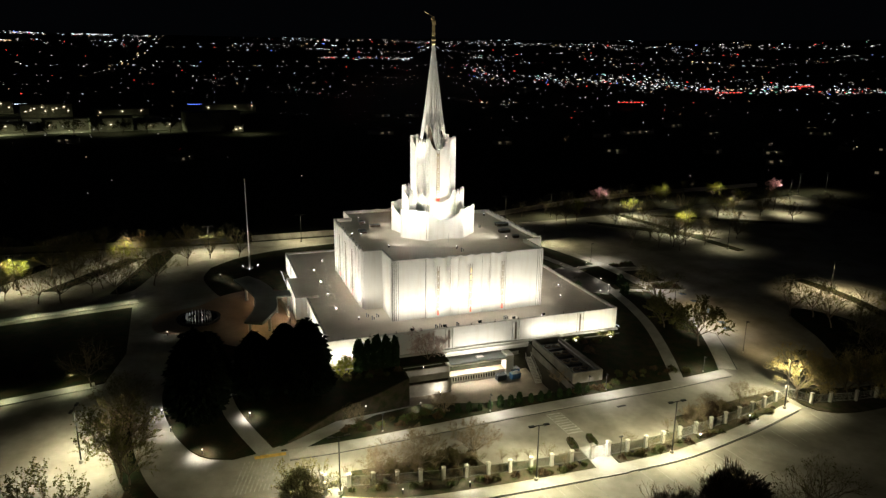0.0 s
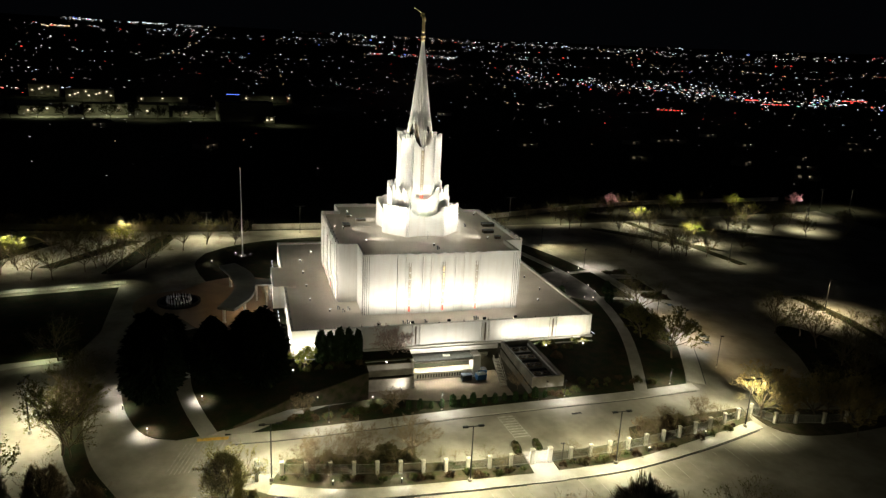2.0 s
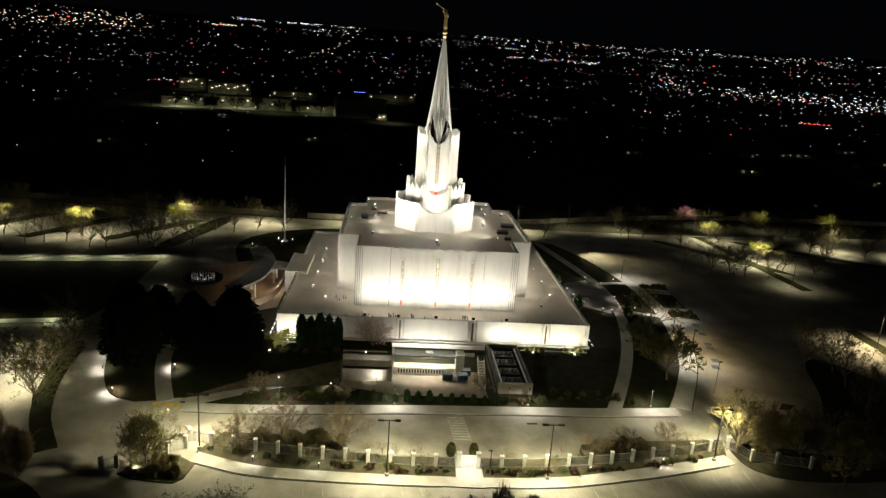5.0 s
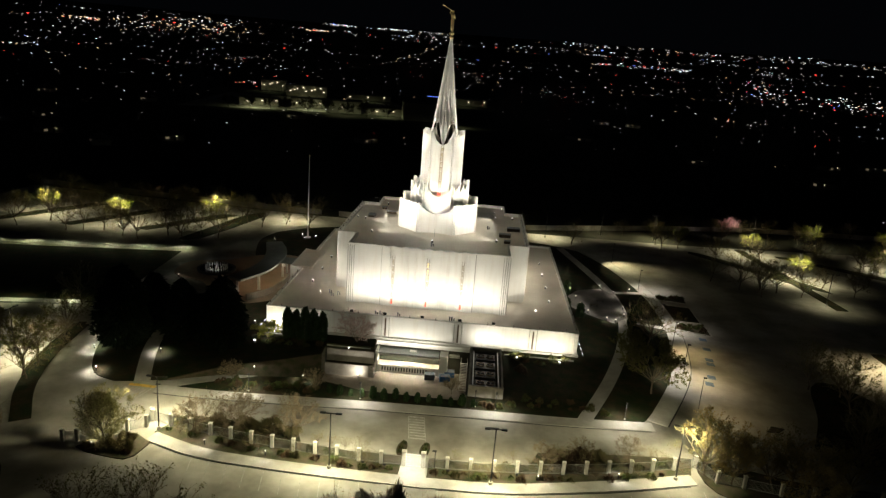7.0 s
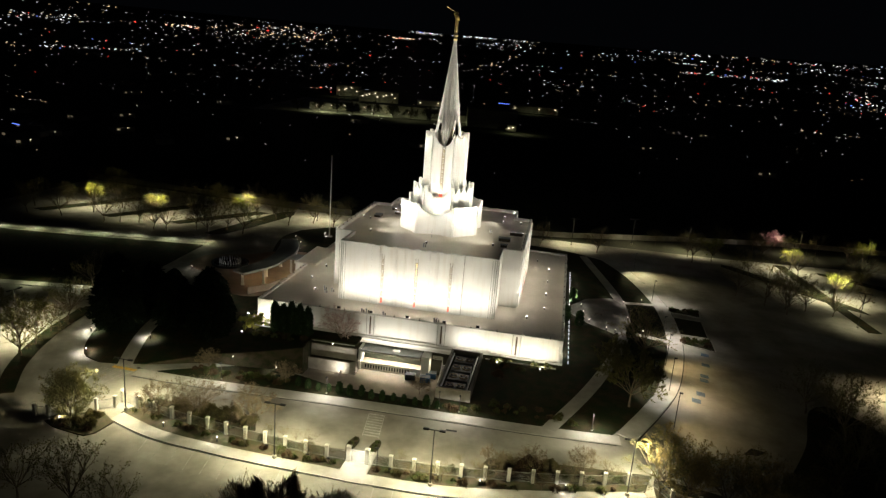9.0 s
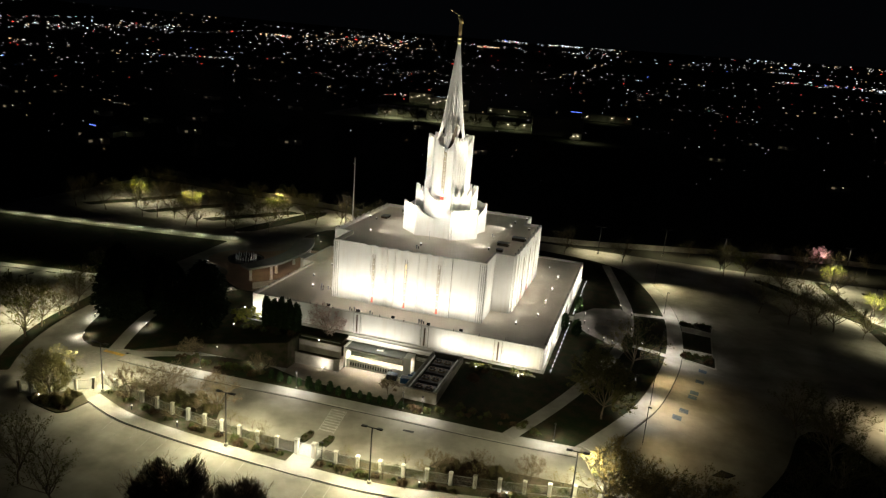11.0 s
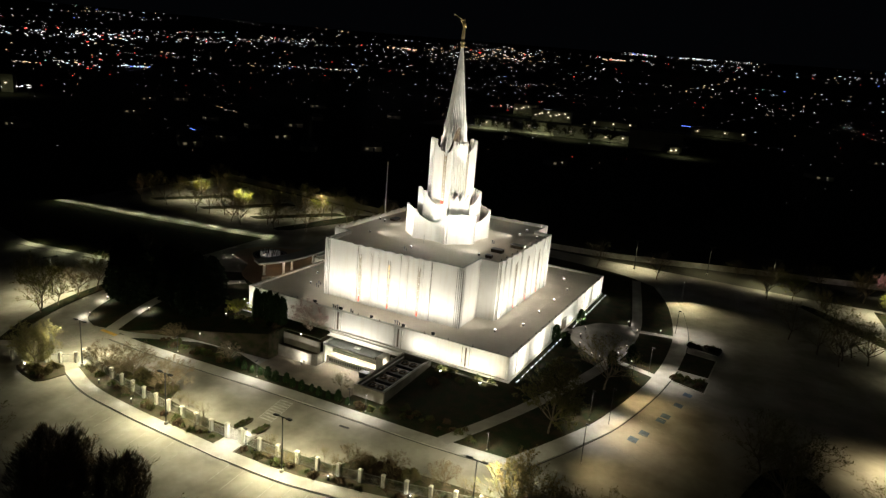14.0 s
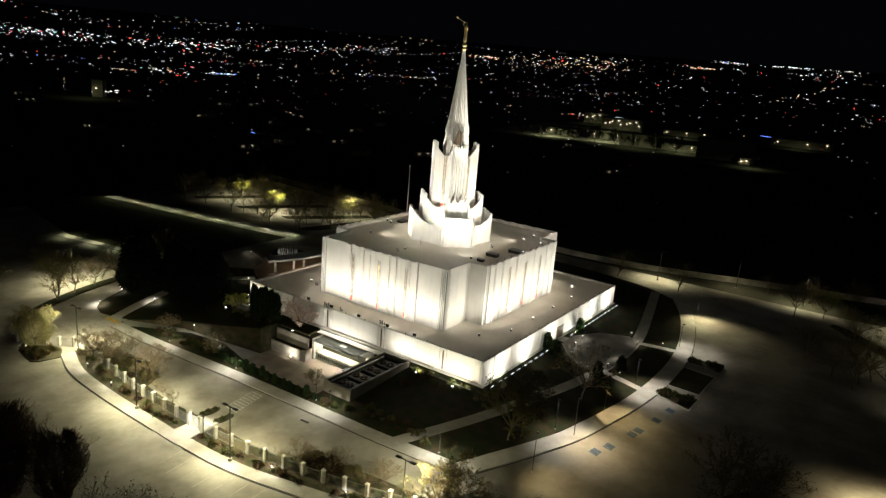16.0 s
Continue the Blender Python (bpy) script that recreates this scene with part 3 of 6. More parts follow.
# podium
bm = bmesh.new()
run = [(PX0, PY0), (PX1, PY0), (PX1, PY1), (PX0, PY1), (PX0, 163.4), (17.1, 163.4), (17.1, 148.2), (PX0, 148.2)]
wall_run(bm, run, [PZ] * 4 + [PZ, PZ + 0.3, PZ + 0.3, PZ], 1.0, 0.4)
tpart("podium_wall", bm, M_STONE)
flat_roof("podium_roof", [(PX0 + 0.3, PY0 + 0.3), (PX1 - 0.3, PY0 + 0.3), (PX1 - 0.3, PY1 - 0.3), (PX0 + 0.3, PY1 - 0.3)], 6.82)
bm = bmesh.new()
box(bm, 17.4, 22.2, 148.5, 163.1, 6.9, 7.42)
tpart("entrance_roof", bm, M_ROOF)
for a in ((PX0 - 0.06, PX1 + 0.06, PY0 - 0.06, PY0 + 0.48), (PX0 - 0.06, PX1 + 0.06, PY1 - 0.48, PY1 + 0.06)):
    tpart("coping", boxed(*a, PZ + 0.004, PZ + 0.1), M_COPING)
for a in ((PX1 - 0.48, PX1 + 0.06, PY0 + 0.49, PY1 - 0.49), (PX0 - 0.06, PX0 + 0.48, PY0 + 0.49, 148.1), (PX0 - 0.06, PX0 + 0.48, 163.5, PY1 - 0.49)):
    tpart("coping", boxed(*a, PZ + 0.004, PZ + 0.1), M_COPING)
tpart("plinth", boxed(PX0 - 0.35, PX1 + 0.35, PY0 - 0.35, PY0 - 0.003, 1.2, 2.75), M_COPING)
tpart("plinth", boxed(PX1 + 0.003, PX1 + 0.35, PY0 - 0.003, PY1, 1.2, 2.6), M_COPING)


def pilaster(x, y, ax, z0, z1, n=3, gap=0.42, proud=0.16):
    """A bundle of upright ribs on a wall face that looks along -y (ax 0), +x (1), or -x (2)."""
    for k in range(n):
        o = (k - (n - 1) / 2) * gap
        if ax == 0:
            b = soft_box(x + o - 0.13, x + o + 0.13, y - proud, y + 0.02, z0, z1, 0.05)
        elif ax == 1:
            b = soft_box(x - 0.02, x + proud, y + o - 0.13, y + o + 0.13, z0, z1, 0.05)
        else:
            b = soft_box(x - proud, x + 0.02, y + o - 0.13, y + o + 0.13, z0, z1, 0.05)
        tpart("rib", b, M_STONE)


for dx in (-22.3, -7.3, 7.3, 22.3):
    x = CX + dx
    w = tpart("slit_window", boxed(x - 0.16, x + 0.16, PY0 - 0.05, PY0 + 0.1, 3.0, 6.85), M_LEAD, label="tall narrow dark window slit")
    for s in (-0.75, 0.75):
        pilaster(x + s, PY0, 0, 2.76, 7.19, 2)
for k in range(10):
    y = PY0 + 4 + k * 6.4
    if abs(y - CY) > 5:
        pilaster(PX1, y, 1, 2.62, 7.19, 2)
        if y < 146 or y > 166:
            pilaster(PX0, y, 2, 2.2, 7.19, 2)
pilaster(PX1 - 0.4, PY0, 0, 2.76, 7.19, 2)
tpart("side_door", boxed(PX1 + 0.004, PX1 + 0.12, CY - 1.6, CY + 1.6, 2.5, 5.2), M_LEAD, label="dark bronze double side door")
tpart("entrance_door", boxed(17.0, 17.09, CY - 2.4 + 1.3, CY + 2.4 + 1.3, 2.4, 5.4), M_LEAD, label="dark bronze entrance doors")

# main block: cross plan with projecting front and back bays
BX0, BX1, BY0, BY1 = 30.4, 71.8, 138.0, 171.0
FX0, FX1, FY0, FY1 = 34.4, 67.8, 129.3, 179.7
UZ = 19.65


def scalloped(p, q, n, wave=True):
    """Points and heights along a wall whose parapet ripples between its pilasters."""
    P, Q = Vector(p), Vector(q)
    out = []
    for k in range(n):
        t = k / n
        z = UZ
        if wave and 0.16 < t < 0.84:
            u = (t - 0.16) / 0.68 * 6
            z = UZ + 0.2 - 0.3 * abs(math.sin(math.pi * u)) ** 0.7
        out.append((tuple(P.lerp(Q, t)), z))
    return out


prof = scalloped((FX0, FY0), (FX1, FY0), 60) + [((FX1, FY0), UZ), ((FX1, BY0), UZ)] + scalloped((BX1, BY0), (BX1, BY1), 60) + [((BX1, BY1), UZ), ((FX1, BY1), UZ)]
prof += scalloped((FX1, FY1), (FX0, FY1), 60) + [((FX0, FY1), UZ), ((FX0, BY1), UZ)] + scalloped((BX0, BY1), (BX0, BY0), 60) + [((BX0, BY0), UZ), ((FX0, BY0), UZ)]
bm = bmesh.new()
wall_run(bm, [p for p, z in prof], [z for p, z in prof], 6.83, 0.35)
tpart("upper_wall", bm, M_STONE)
flat_roof("upper_roof", [(FX0 + .3, FY0 + .3), (FX1 - .3, FY0 + .3), (FX1 - .3, BY0 + .3), (BX1 - .3, BY0 + .3), (BX1 - .3, BY1 - .3), (FX1 - .3, BY1 - .3), (FX1 - .3, FY1 - .3), (FX0 + .3, FY1 - .3), (FX0 + .3, BY1 - .3), (BX0 + .3, BY1 - .3), (BX0 + .3, BY0 + .3), (FX0 + .3, BY0 + .3)], 18.9)
# projecting centre panels with shallow flutes, front and sides
for ax in (0, 1, 2):
    span = 9.7 if ax == 0 else 15.5
    half = []
    n = 72
    for k in range(n + 1):
        s = -span + 2 * span * k / n
        u = (s / span + 1) * (4 if ax == 0 else 5)
        d = 0.34 + 0.08 * abs(math.sin(math.pi * u)) ** 2.0
        half.append((s, d, UZ + 0.3 - 0.34 * abs(math.sin(math.pi * u)) ** 0.7))
    b = bmesh.new()
    fr = {0: lambda s, d: (CX + s, FY0 - d), 1: lambda s, d: (BX1 + d, CY + s), 2: lambda s, d: (BX0 - d, CY - s)}[ax]
    wall_run(b, [fr(s, d) for s, d, z in half], [z for s, d, z in half], 6.83, 0.28, closed=False)
    tpart("fluted_panel", b, M_STONE, label="fluted stone panel with a rippled top")
for x in (FX0 + 0.5, FX1 - 0.5):
    pilaster(x, FY0, 0, 6.84, UZ - 0.02, 3, 0.4, 0.14)
for y in (BY0 + 0.9, BY1 - 0.9):
    pilaster(BX1, y, 1, 6.84, UZ - 0.02, 2)
    pilaster(BX0, y, 2, 6.84, UZ - 0.02, 2)
for s in (-8.0, -4.4, -2.6, 2.6, 4.4, 8.0):
    pilaster(CX + s, FY0 - 0.4, 0, 6.84, UZ - 0.3, 1, proud=0.22)
for s in (-13.5, -10.4, -4.2, 4.2, 10.4, 13.5):
    pilaster(BX1 + 0.4, CY + s, 1, 6.84, UZ - 0.3, 2, proud=0.2)
    pilaster(BX0 - 0.4, CY + s, 2, 6.84, UZ - 0.3, 2, proud=0.2)
for y in (FY0 + 0.8,):
    pilaster(FX1, y, 1, 6.84, UZ - 0.02, 3, 0.4, 0.14)
    pilaster(FX0, y, 2, 6.84, UZ - 0.02, 3, 0.4, 0.14)
# dark strips that paint in the shade between ribs and panel edges
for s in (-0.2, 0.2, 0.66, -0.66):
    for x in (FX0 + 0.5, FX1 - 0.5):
        tpart("joint", boxed(x + s - 0.035, x + s + 0.035, FY0 - 0.03, FY0 - 0.002, 6.9, UZ - 0.3), M_RIBSHADE)
    tpart("joint", boxed(FX1 + 0.002, FX1 + 0.03, FY0 + 0.8 + s - 0.035, FY0 + 0.8 + s + 0.035, 6.9, UZ - 0.3), M_RIBSHADE)
    tpart("joint", boxed(FX0 - 0.03, FX0 - 0.002, FY0 + 0.8 + s - 0.035, FY0 + 0.8 + s + 0.035, 6.9, UZ - 0.3), M_RIBSHADE)
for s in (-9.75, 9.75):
    tpart("joint", boxed(CX + s - 0.04, CX + s + 0.04, FY0 - 0.03, FY0 - 0.002, 6.9, UZ - 0.2), M_RIBSHADE)
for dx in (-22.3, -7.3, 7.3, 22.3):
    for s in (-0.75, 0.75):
        tpart("joint", boxed(CX + dx + s - 0.03, CX + dx + s + 0.03, PY0 - 0.03, PY0 - 0.002, 2.8, 7.1), M_RIBSHADE)
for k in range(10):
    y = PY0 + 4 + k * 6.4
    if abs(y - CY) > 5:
        tpart("joint", boxed(PX1 + 0.002, PX1 + 0.03, y - 0.03, y + 0.03, 2.7, 7.1), M_RIBSHADE)
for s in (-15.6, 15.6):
    tpart("joint", boxed(BX1 + 0.002, BX1 + 0.03, CY + s - 0.04, CY + s + 0.04, 6.9, UZ - 0.2), M_RIBSHADE)
    tpart("joint", boxed(BX0 - 0.03, BX0 - 0.002, CY + s - 0.04, CY + s + 0.04, 6.9, UZ - 0.2), M_RIBSHADE)
# roof-edge copings of the flat stretches
for a in ((FX0 - .05, CX - 9.8, FY0 - .05, FY0 + .42), (CX + 9.8, FX1 + .05, FY0 - .05, FY0 + .42)):
    tpart("coping", boxed(*a, UZ + 0.004, UZ + 0.09), M_COPING)
for a in ((FX1 - .42, FX1 + .05, FY0 + .43, BY0 + .4), (FX0 - .05, FX0 + .42, FY0 + .43, BY0 + .4), (FX1 + .06, BX1 + .05, BY0 - .05, BY0 + .42), (BX0 - .05, FX0 - .06, BY0 - .05, BY0 + .42)):
    tpart("coping", boxed(*a, UZ + 0.004, UZ + 0.09), M_COPING)


def tall_window(s, ax):
    """A slender stained-glass window: two thin lights with lozenge bars, a red foot."""
    def put(name, s0, s1, d0, d1, z0, z1, mat, parent, label=""):
        if ax == 0:
            b = boxed(CX + s + s0, CX + s + s1, FY0 - d1, FY0 - d0, z0, z1)
        elif ax == 1:
            b = boxed(BX1 + d0, BX1 + d1, CY + s + s0, CY + s + s1, z0, z1)
        else:
            b = boxed(BX0 - d1, BX0 - d0, CY + s + s0, CY + s + s1, z0, z1)
        return tpart(name, b, mat, parent, label)
    win = put("window", -0.42, 0.42, 0.40, 0.56, 7.3, 17.4, M_STONE, temple, "tall slender stained-glass window with a red foot")
    for e in (-0.24, 0.24):
        put("mullion", e - 0.035, e + 0.035, 0.565, 0.62, 8.6, 17.9, M_MULLION, win)
    put("red_pane", -0.2, 0.2, 0.565, 0.60, 7.35, 8.5, G_REDGLASS, win, "glowing red glass pane")
    for z in (9.4, 10.8, 12.2, 13.6, 15.0, 16.4):
        put("pane", -0.14, 0.14, 0.565, 0.59, z - 0.5, z + 0.5, G_YELGLASS if ax == 0 and s == 0 and z > 13 else M_GLASS, win)
        put("glazing_bar", -0.2, 0.2, 0.6, 0.63, z + 0.54, z + 0.6, M_MULLION, win)
    return win


for s in (-7.2, 0, 7.2):
    tall_window(s, 0)
    tall_window(s, 1)
    tall_window(s, 2)

# the tower
octagon_tier("tower_base", 9.1, 4.0, 1.0, 18.91, 25.8, 2.5, 2, 0.25)
octagon_tier("tower_tier", 6.75, 3.0, 1.0, 18.91, 29.9, 3.0, 3, 1.7)
octagon_tier("tower_shaft", 4.75, 2.3, 1.1, 18.91, 41.7, 3.1, 5, 1.3, 0.2)


def oct_plan(W, a):
    return [(CX + x, CY + y) for x, y in ((-a, -W), (a, -W), (W, -a), (W, a), (a, W), (-a, W), (-W, a), (-W, -a))]


flat_roof("tower_ledge", oct_plan(8.1, 3.6), 22.0, 0.2)
flat_roof("tower_ledge", oct_plan(5.8, 2.6), 26.0, 0.2)
flat_roof("tower_ledge", oct_plan(3.7, 1.8), 37.6, 0.2)
for q in range(4):
    c, s = (1, 0, -1, 0)[q], (0, 1, 0, -1)[q]
    m = Matrix.Translation((CX, CY, 0)) @ Matrix.Rotation(q * math.pi / 2, 4, "Z")

    def turned(*a):
        b = boxed(*a)
        b.transform(m)
        return b
    win = tpart("tower_window", turned(-0.42, 0.42, -3.84, -3.60, 27.2, 38.3), M_STONE, label="slender stained-glass tower window")
    for e in (-0.3, 0.3):
        tpart("mullion", turned(e - 0.06, e + 0.06, -3.92, -3.845, 27.2, 38.4), M_MULLION, win)
    tpart("red_pane", turned(-0.4, 0.4, -3.96, -3.925, 26.9, 27.6), G_REDGLASS, win, "glowing red glass pane")
    for k in range(9):
        z = 28.6 + k * 1.1
        tpart("pane", turned(-0.24, 0.24, -3.88, -3.845, z - 0.4, z + 0.42), M_GLASS, win)
        tpart("glazing_bar", turned(-0.24, 0.24, -3.93, -3.885, z + 0.44, z + 0.56), M_MULLION, win)


def spire():
    """A fluted spire whose four main faces run down as pointed tongues into the sagging tops of the shaft."""
    bm = bmesh.new()
    levels = ((38.2, 2.7), (46.0, 2.27), (48.5, 1.94), (53.0, 1.38), (58.0, 0.76), (61.9, 0.3))
    n = 64
    rings = []
    for z, r in levels:
        row = []
        for k in range(n):
            a = k * 2 * math.pi / n
            lobe = 0.9 + 0.1 * abs(math.cos(4 * a)) + 0.045 * math.cos(32 * a)
            if z < 40:
                lobe += 0.26 * abs(math.cos(2 * a)) ** 3
                z_k = z + 6.4 * abs(math.sin(2 * a)) ** 1.35
            else:
                z_k = z
            row.append(bm.verts.new((CX + r * lobe * math.cos(a), CY + r * lobe * math.sin(a), z_k)))
        rings.append(row)
    for a, b in zip(rings, rings[1:]):
        for k in range(n):
            bm.faces.new((a[k], a[(k + 1) % n], b[(k + 1) % n], b[k]))
    bm.faces.new(rings[-1])
    tpart("spire", bm, M_STONE)
    for k in range(4):
        a = math.pi / 4 + k * math.pi / 2
        tpart("spire_stay", tubed((CX + 3.1 * math.cos(a), CY + 3.1 * math.sin(a), 40.6), (CX + 1.9 * math.cos(a), CY + 1.9 * math.sin(a), 47.5), 0.045, 0.04, 6), M_STONE)
    # The core is coloured dark to stand in for shade in the openings.
    bm = bmesh.new()
    box(bm, CX - 0.9, CX + 0.9, CY - 0.9, CY + 0.9, 37.5, 45)
    tpart("spire_core", bm, M_LEAD)


spire()
bm = bmesh.new()
lathe(bm, [(0.34, 61.9), (0.5, 62.05), (0.5, 62.3), (0.3, 62.45), (0.3, 62.6), (0.52, 62.8), (0.58, 63.05), (0.45, 63.3), (0.26, 63.45), (0.36, 63.6), (0.36, 63.75), (0.12, 63.8)], 20, CX, CY)
tpart("finial", bm, M_GOLD, label="gilded ball finial", smooth=True)
bm = bmesh.new()
lathe(bm, [(0.36, 63.82), (0.42, 64.0), (0.34, 64.8), (0.38, 65.6), (0.3, 66.2), (0.42, 66.7), (0.46, 67.1), (0.2, 67.3), (0.15, 67.4), (0.24, 67.6), (0.24, 67.85), (0.1, 68.02)], 14, CX, CY)
tube(bm, (CX - 0.3, CY - 0.1, 67.05), (CX - 0.75, CY - 0.2, 67.5), 0.13, 0.1, 8)
tube(bm, (CX - 0.75, CY - 0.2, 67.5), (CX - 0.35, CY - 0.2, 67.75), 0.1, 0.08, 8)
tube(bm, (CX + 0.05, CY - 0.25, 67.65), (CX - 2.0, CY - 0.45, 68.75), 0.05, 0.06, 8)
tube(bm, (CX - 2.0, CY - 0.45, 68.75), (CX - 2.35, CY - 0.48, 68.93), 0.06, 0.2, 10)
tube(bm, (CX + 0.35, CY, 67.0), (CX + 0.5, CY + 0.05, 66.2), 0.12, 0.1, 8)
statue = part("statue", bm, M_GOLD, smooth=True)
tagged(statue, "gilded statue holding a long trumpet on the spire", "statue")

# ---- floodlights on roofs and ground ----
def flood_mesh():
    ob = empty("floodlight", (0, 0, 0), "small black floodlight aimed at the stone wall", "floodlight", "temple floodlights")
    part("base", soft_box(-0.15, 0.15, -0.15, 0.15, 0, 0.12, 0.02), M_BLACK, ob)
    part("housing", soft_box(-0.2, 0.2, -0.15, 0.15, 0.16, 0.5, 0.05), M_BLACK, ob)
    b = bmesh.new()
    lathe(b, [(0.11, 0.505), (0.11, 0.53), (0.08, 0.56), (0.02, 0.575)], 10)
    part("lens", b, G_LENS, ob, "bright domed lamp lens", True)
    return ob


def hooded_mesh():
    ob = empty("floodlight", (0, 0, 0), "black hooded floodlight turned to the stone wall", "floodlight", "hooded floodlights")
    part("base", soft_box(-0.22, 0.22, -0.15, 0.15, 0, 0.1, 0.02), M_BLACK, ob)
    part("housing", soft_box(-0.32, 0.32, -0.2, 0.14, 0.14, 0.56, 0.05), M_BLACK, ob)
    part("hood", boxed(-0.34, 0.34, -0.24, -0.205, 0.1, 0.66), M_BLACK, ob)
    part("lens", soft_box(-0.26, 0.26, 0.145, 0.165, 0.2, 0.5, 0.008), G_LENS, ob, "bright lamp lens")
    return ob


first_flood = []
first_hooded = []


def flood(x, y, z, target, power, cone=110, colour=WHITE, blend=1.0, hooded=False):
    turn = math.degrees(math.atan2(target[1] - y, target[0] - x)) - 90
    m = pose(x, y, z, 0, 0, turn)
    kept = first_hooded if hooded else first_flood
    if kept:
        copy_thing(kept[0], m)
    else:
        kept.append(hooded_mesh() if hooded else flood_mesh())
        kept[0].matrix_basis = m
    spot((x, y, z + 0.95), target, power, cone, colour, 0.05, blend)


for sx, x0, x1 in ((-1, 24.6, 28.0), (1, 77.9, 74.5)):
    wall = BX0 if sx < 0 else BX1
    bay = FX0 if sx < 0 else FX1
    for y in (139.7, 149.4, 159.5, 169.6):
        flood(x0, y, 6.83, (wall, y, 17.0), 1650, 160, blend=0.8)
    for y in (132.6, 177.5):
        flood(x1, y, 6.83, (bay, y, 17), 1000, 160, blend=0.8)
for x, p in ((36.6, 1150), (43.4, 1350), (51.0, 1500), (58.6, 1350), (65.4, 1150)):
    flood(x, 123.2, 6.83, (x, FY0, 19.0), p, 160, blend=0.8, hooded=True)
for x in (40.5, 51.1, 61.7):
    flood(x, 184.9, 6.83, (x, FY1, 11), 2200, 115)
# tower, from the upper roof
# The flood at (0, -17) is added to brighten the tower's front face.
for dx, dy, p in ((-14, -12, 3000), (14, -12, 3000), (-14, 12, 3000), (14, 12, 3000), (-17.5, 0, 2300), (17.5, 0, 2300), (0, 18, 2300), (0, -17, 1500)):
    flood(CX + dx, CY + dy, 18.91, (CX, CY, 32), p * 0.8, 130)
for x, y in ((34.7, 177.5), (36.8, 172.1), (31.6, 155.5), (39.7, 163), (64.9, 172.0), (66.9, 177.5), (69.5, 166.8), (70.8, 155.2)):
    flood(x, y, 18.91, (CX, CY, 34), 5500, 52)
# unseen floodlights added on the tower's ledges to brighten tiers and spire
for q in range(4):
    a = q * math.pi / 2
    flood(CX + 7.2 * math.cos(a), CY + 7.2 * math.sin(a), 22.02, (CX + 5.4 * math.cos(a), CY + 5.4 * math.sin(a), 28), 260, 140)
    flood(CX + 5.1 * math.cos(a), CY + 5.1 * math.sin(a), 26.02, (CX + 3.3 * math.cos(a), CY + 3.3 * math.sin(a), 35), 420, 120)
    a = math.pi / 4 + q * math.pi / 2
    flood(CX + 3.4 * math.cos(a), CY + 3.4 * math.sin(a), 37.62, (CX, CY, 55), 1800, 80)
# Spots added over the roof without fixtures to brighten shaft, spire and statue.
for dx, dy in ((-15, -21), (15, -21)):
    spot((CX + dx, CY + dy, 19.6), (CX, CY, 33), 10500, 46, WHITE)
for dx, dy in ((-16.5, -8), (16.5, -8), (-16.5, 12), (16.5, 12)):
    spot((CX + dx, CY + dy, 19.6), (CX, CY, 57), 36000, 26, WHITE)
# podium front wall and planted floods
for x, yy, p in ((22, 119.3, 320), (70.3, 117.6, 380), (78.6, 117.4, 460)):
    flood(x, yy, land(x, 119.3) + 0.16, (x, PY0, 4.2), p, 168, WARM)
flood(37.3, 117.9, 0.87, (39.3, 119.6, 5), 900, 140, WARM)
# Linear lamps without a known source, added to brighten the podium front.
for x, z, w, p in ((25.5, 2.6, 11, 300), (37, 1.2, 9, 320), (46.6, 2.62, 7, 260), (52.6, 2.62, 4.6, 200), (64.1, 3.62, 5, 180), (72.4, 2.6, 9, 230), (78.5, 2.6, 6, 170)):
    data = bpy.data.lights.new("strip_light", "AREA")
    data.shape, data.size, data.size_y, data.energy, data.color = "RECTANGLE", w, 0.2, p * 0.75, WHITE
    ob = new("strip_light", data)
    yy = 120.6 if 43 < x < 60 else 119.7
    if yy > 120:
        yy, z = 118.75, 1.0
    ob.matrix_world = look((x, yy - 0.6, z), (x, PY0, 7.4))
    bar = empty("linear_light", (x, yy - 0.6, z - 0.22), "slim lamp added to brighten the podium front", "wall washer", "wall washers")
    part("body", soft_box(-w / 2, w / 2, -0.2, -0.02, 0, 0.2, 0.03), M_STEEL, bar)

flood(16.6, 123.4, 2.34, (PX0, PY0 + 2, 4.5), 600, 150, WHITE)
# This floodlight is added to brighten the golden tree.
flood(19.4, 114.8, 2.0, (21.8, 116.8, 4.2), 420, 110, WARM)
# linear lights at the foot of the long side walls
for side in (1, -1):
    for k in range(26):
        y = PY0 + 1.5 + k * 2.5
        if abs(y - CY) < 2.2 or (side < 0 and 146.5 < y < 165):
            continue
        x = PX1 + 1.5 if side > 0 else PX0 - 1.5
        bar = empty("linear_light", (x, y, 2.34), "slim white linear lamp at the wall foot", "wall washer", "wall washers")
        part("body", soft_box(-0.12, 0.12, -0.8, 0.8, 0, 0.14, 0.03), M_STEEL, bar)
        part("lens", soft_box(-0.04, 0.04, -0.6, 0.6, 0.142, 0.16, 0.006), G_STRIP, bar, "glowing white lens")
    for k in range(6):
        y = PY0 + 5.5 + k * 11
        data = bpy.data.lights.new("strip_light", "AREA")
        data.shape, data.size, data.size_y, data.energy, data.color = "RECTANGLE", 0.2, 10.5, 620, WHITE
        ob = new("strip_light", data)
        x = PX1 + 1.5 if side > 0 else PX0 - 1.5
        if side < 0 and 146 < y < 166:
            data.energy, x = 400, 15.6
        ob.matrix_world = look((x, y, 2.55), (PX1 if side > 0 else PX0, y, 4.2))

# ---- service wing, dock and plant yard ----
dock = empty("loading_dock", (49, 120, -3.7), "white loading dock under a grey metal canopy", "loading dock")


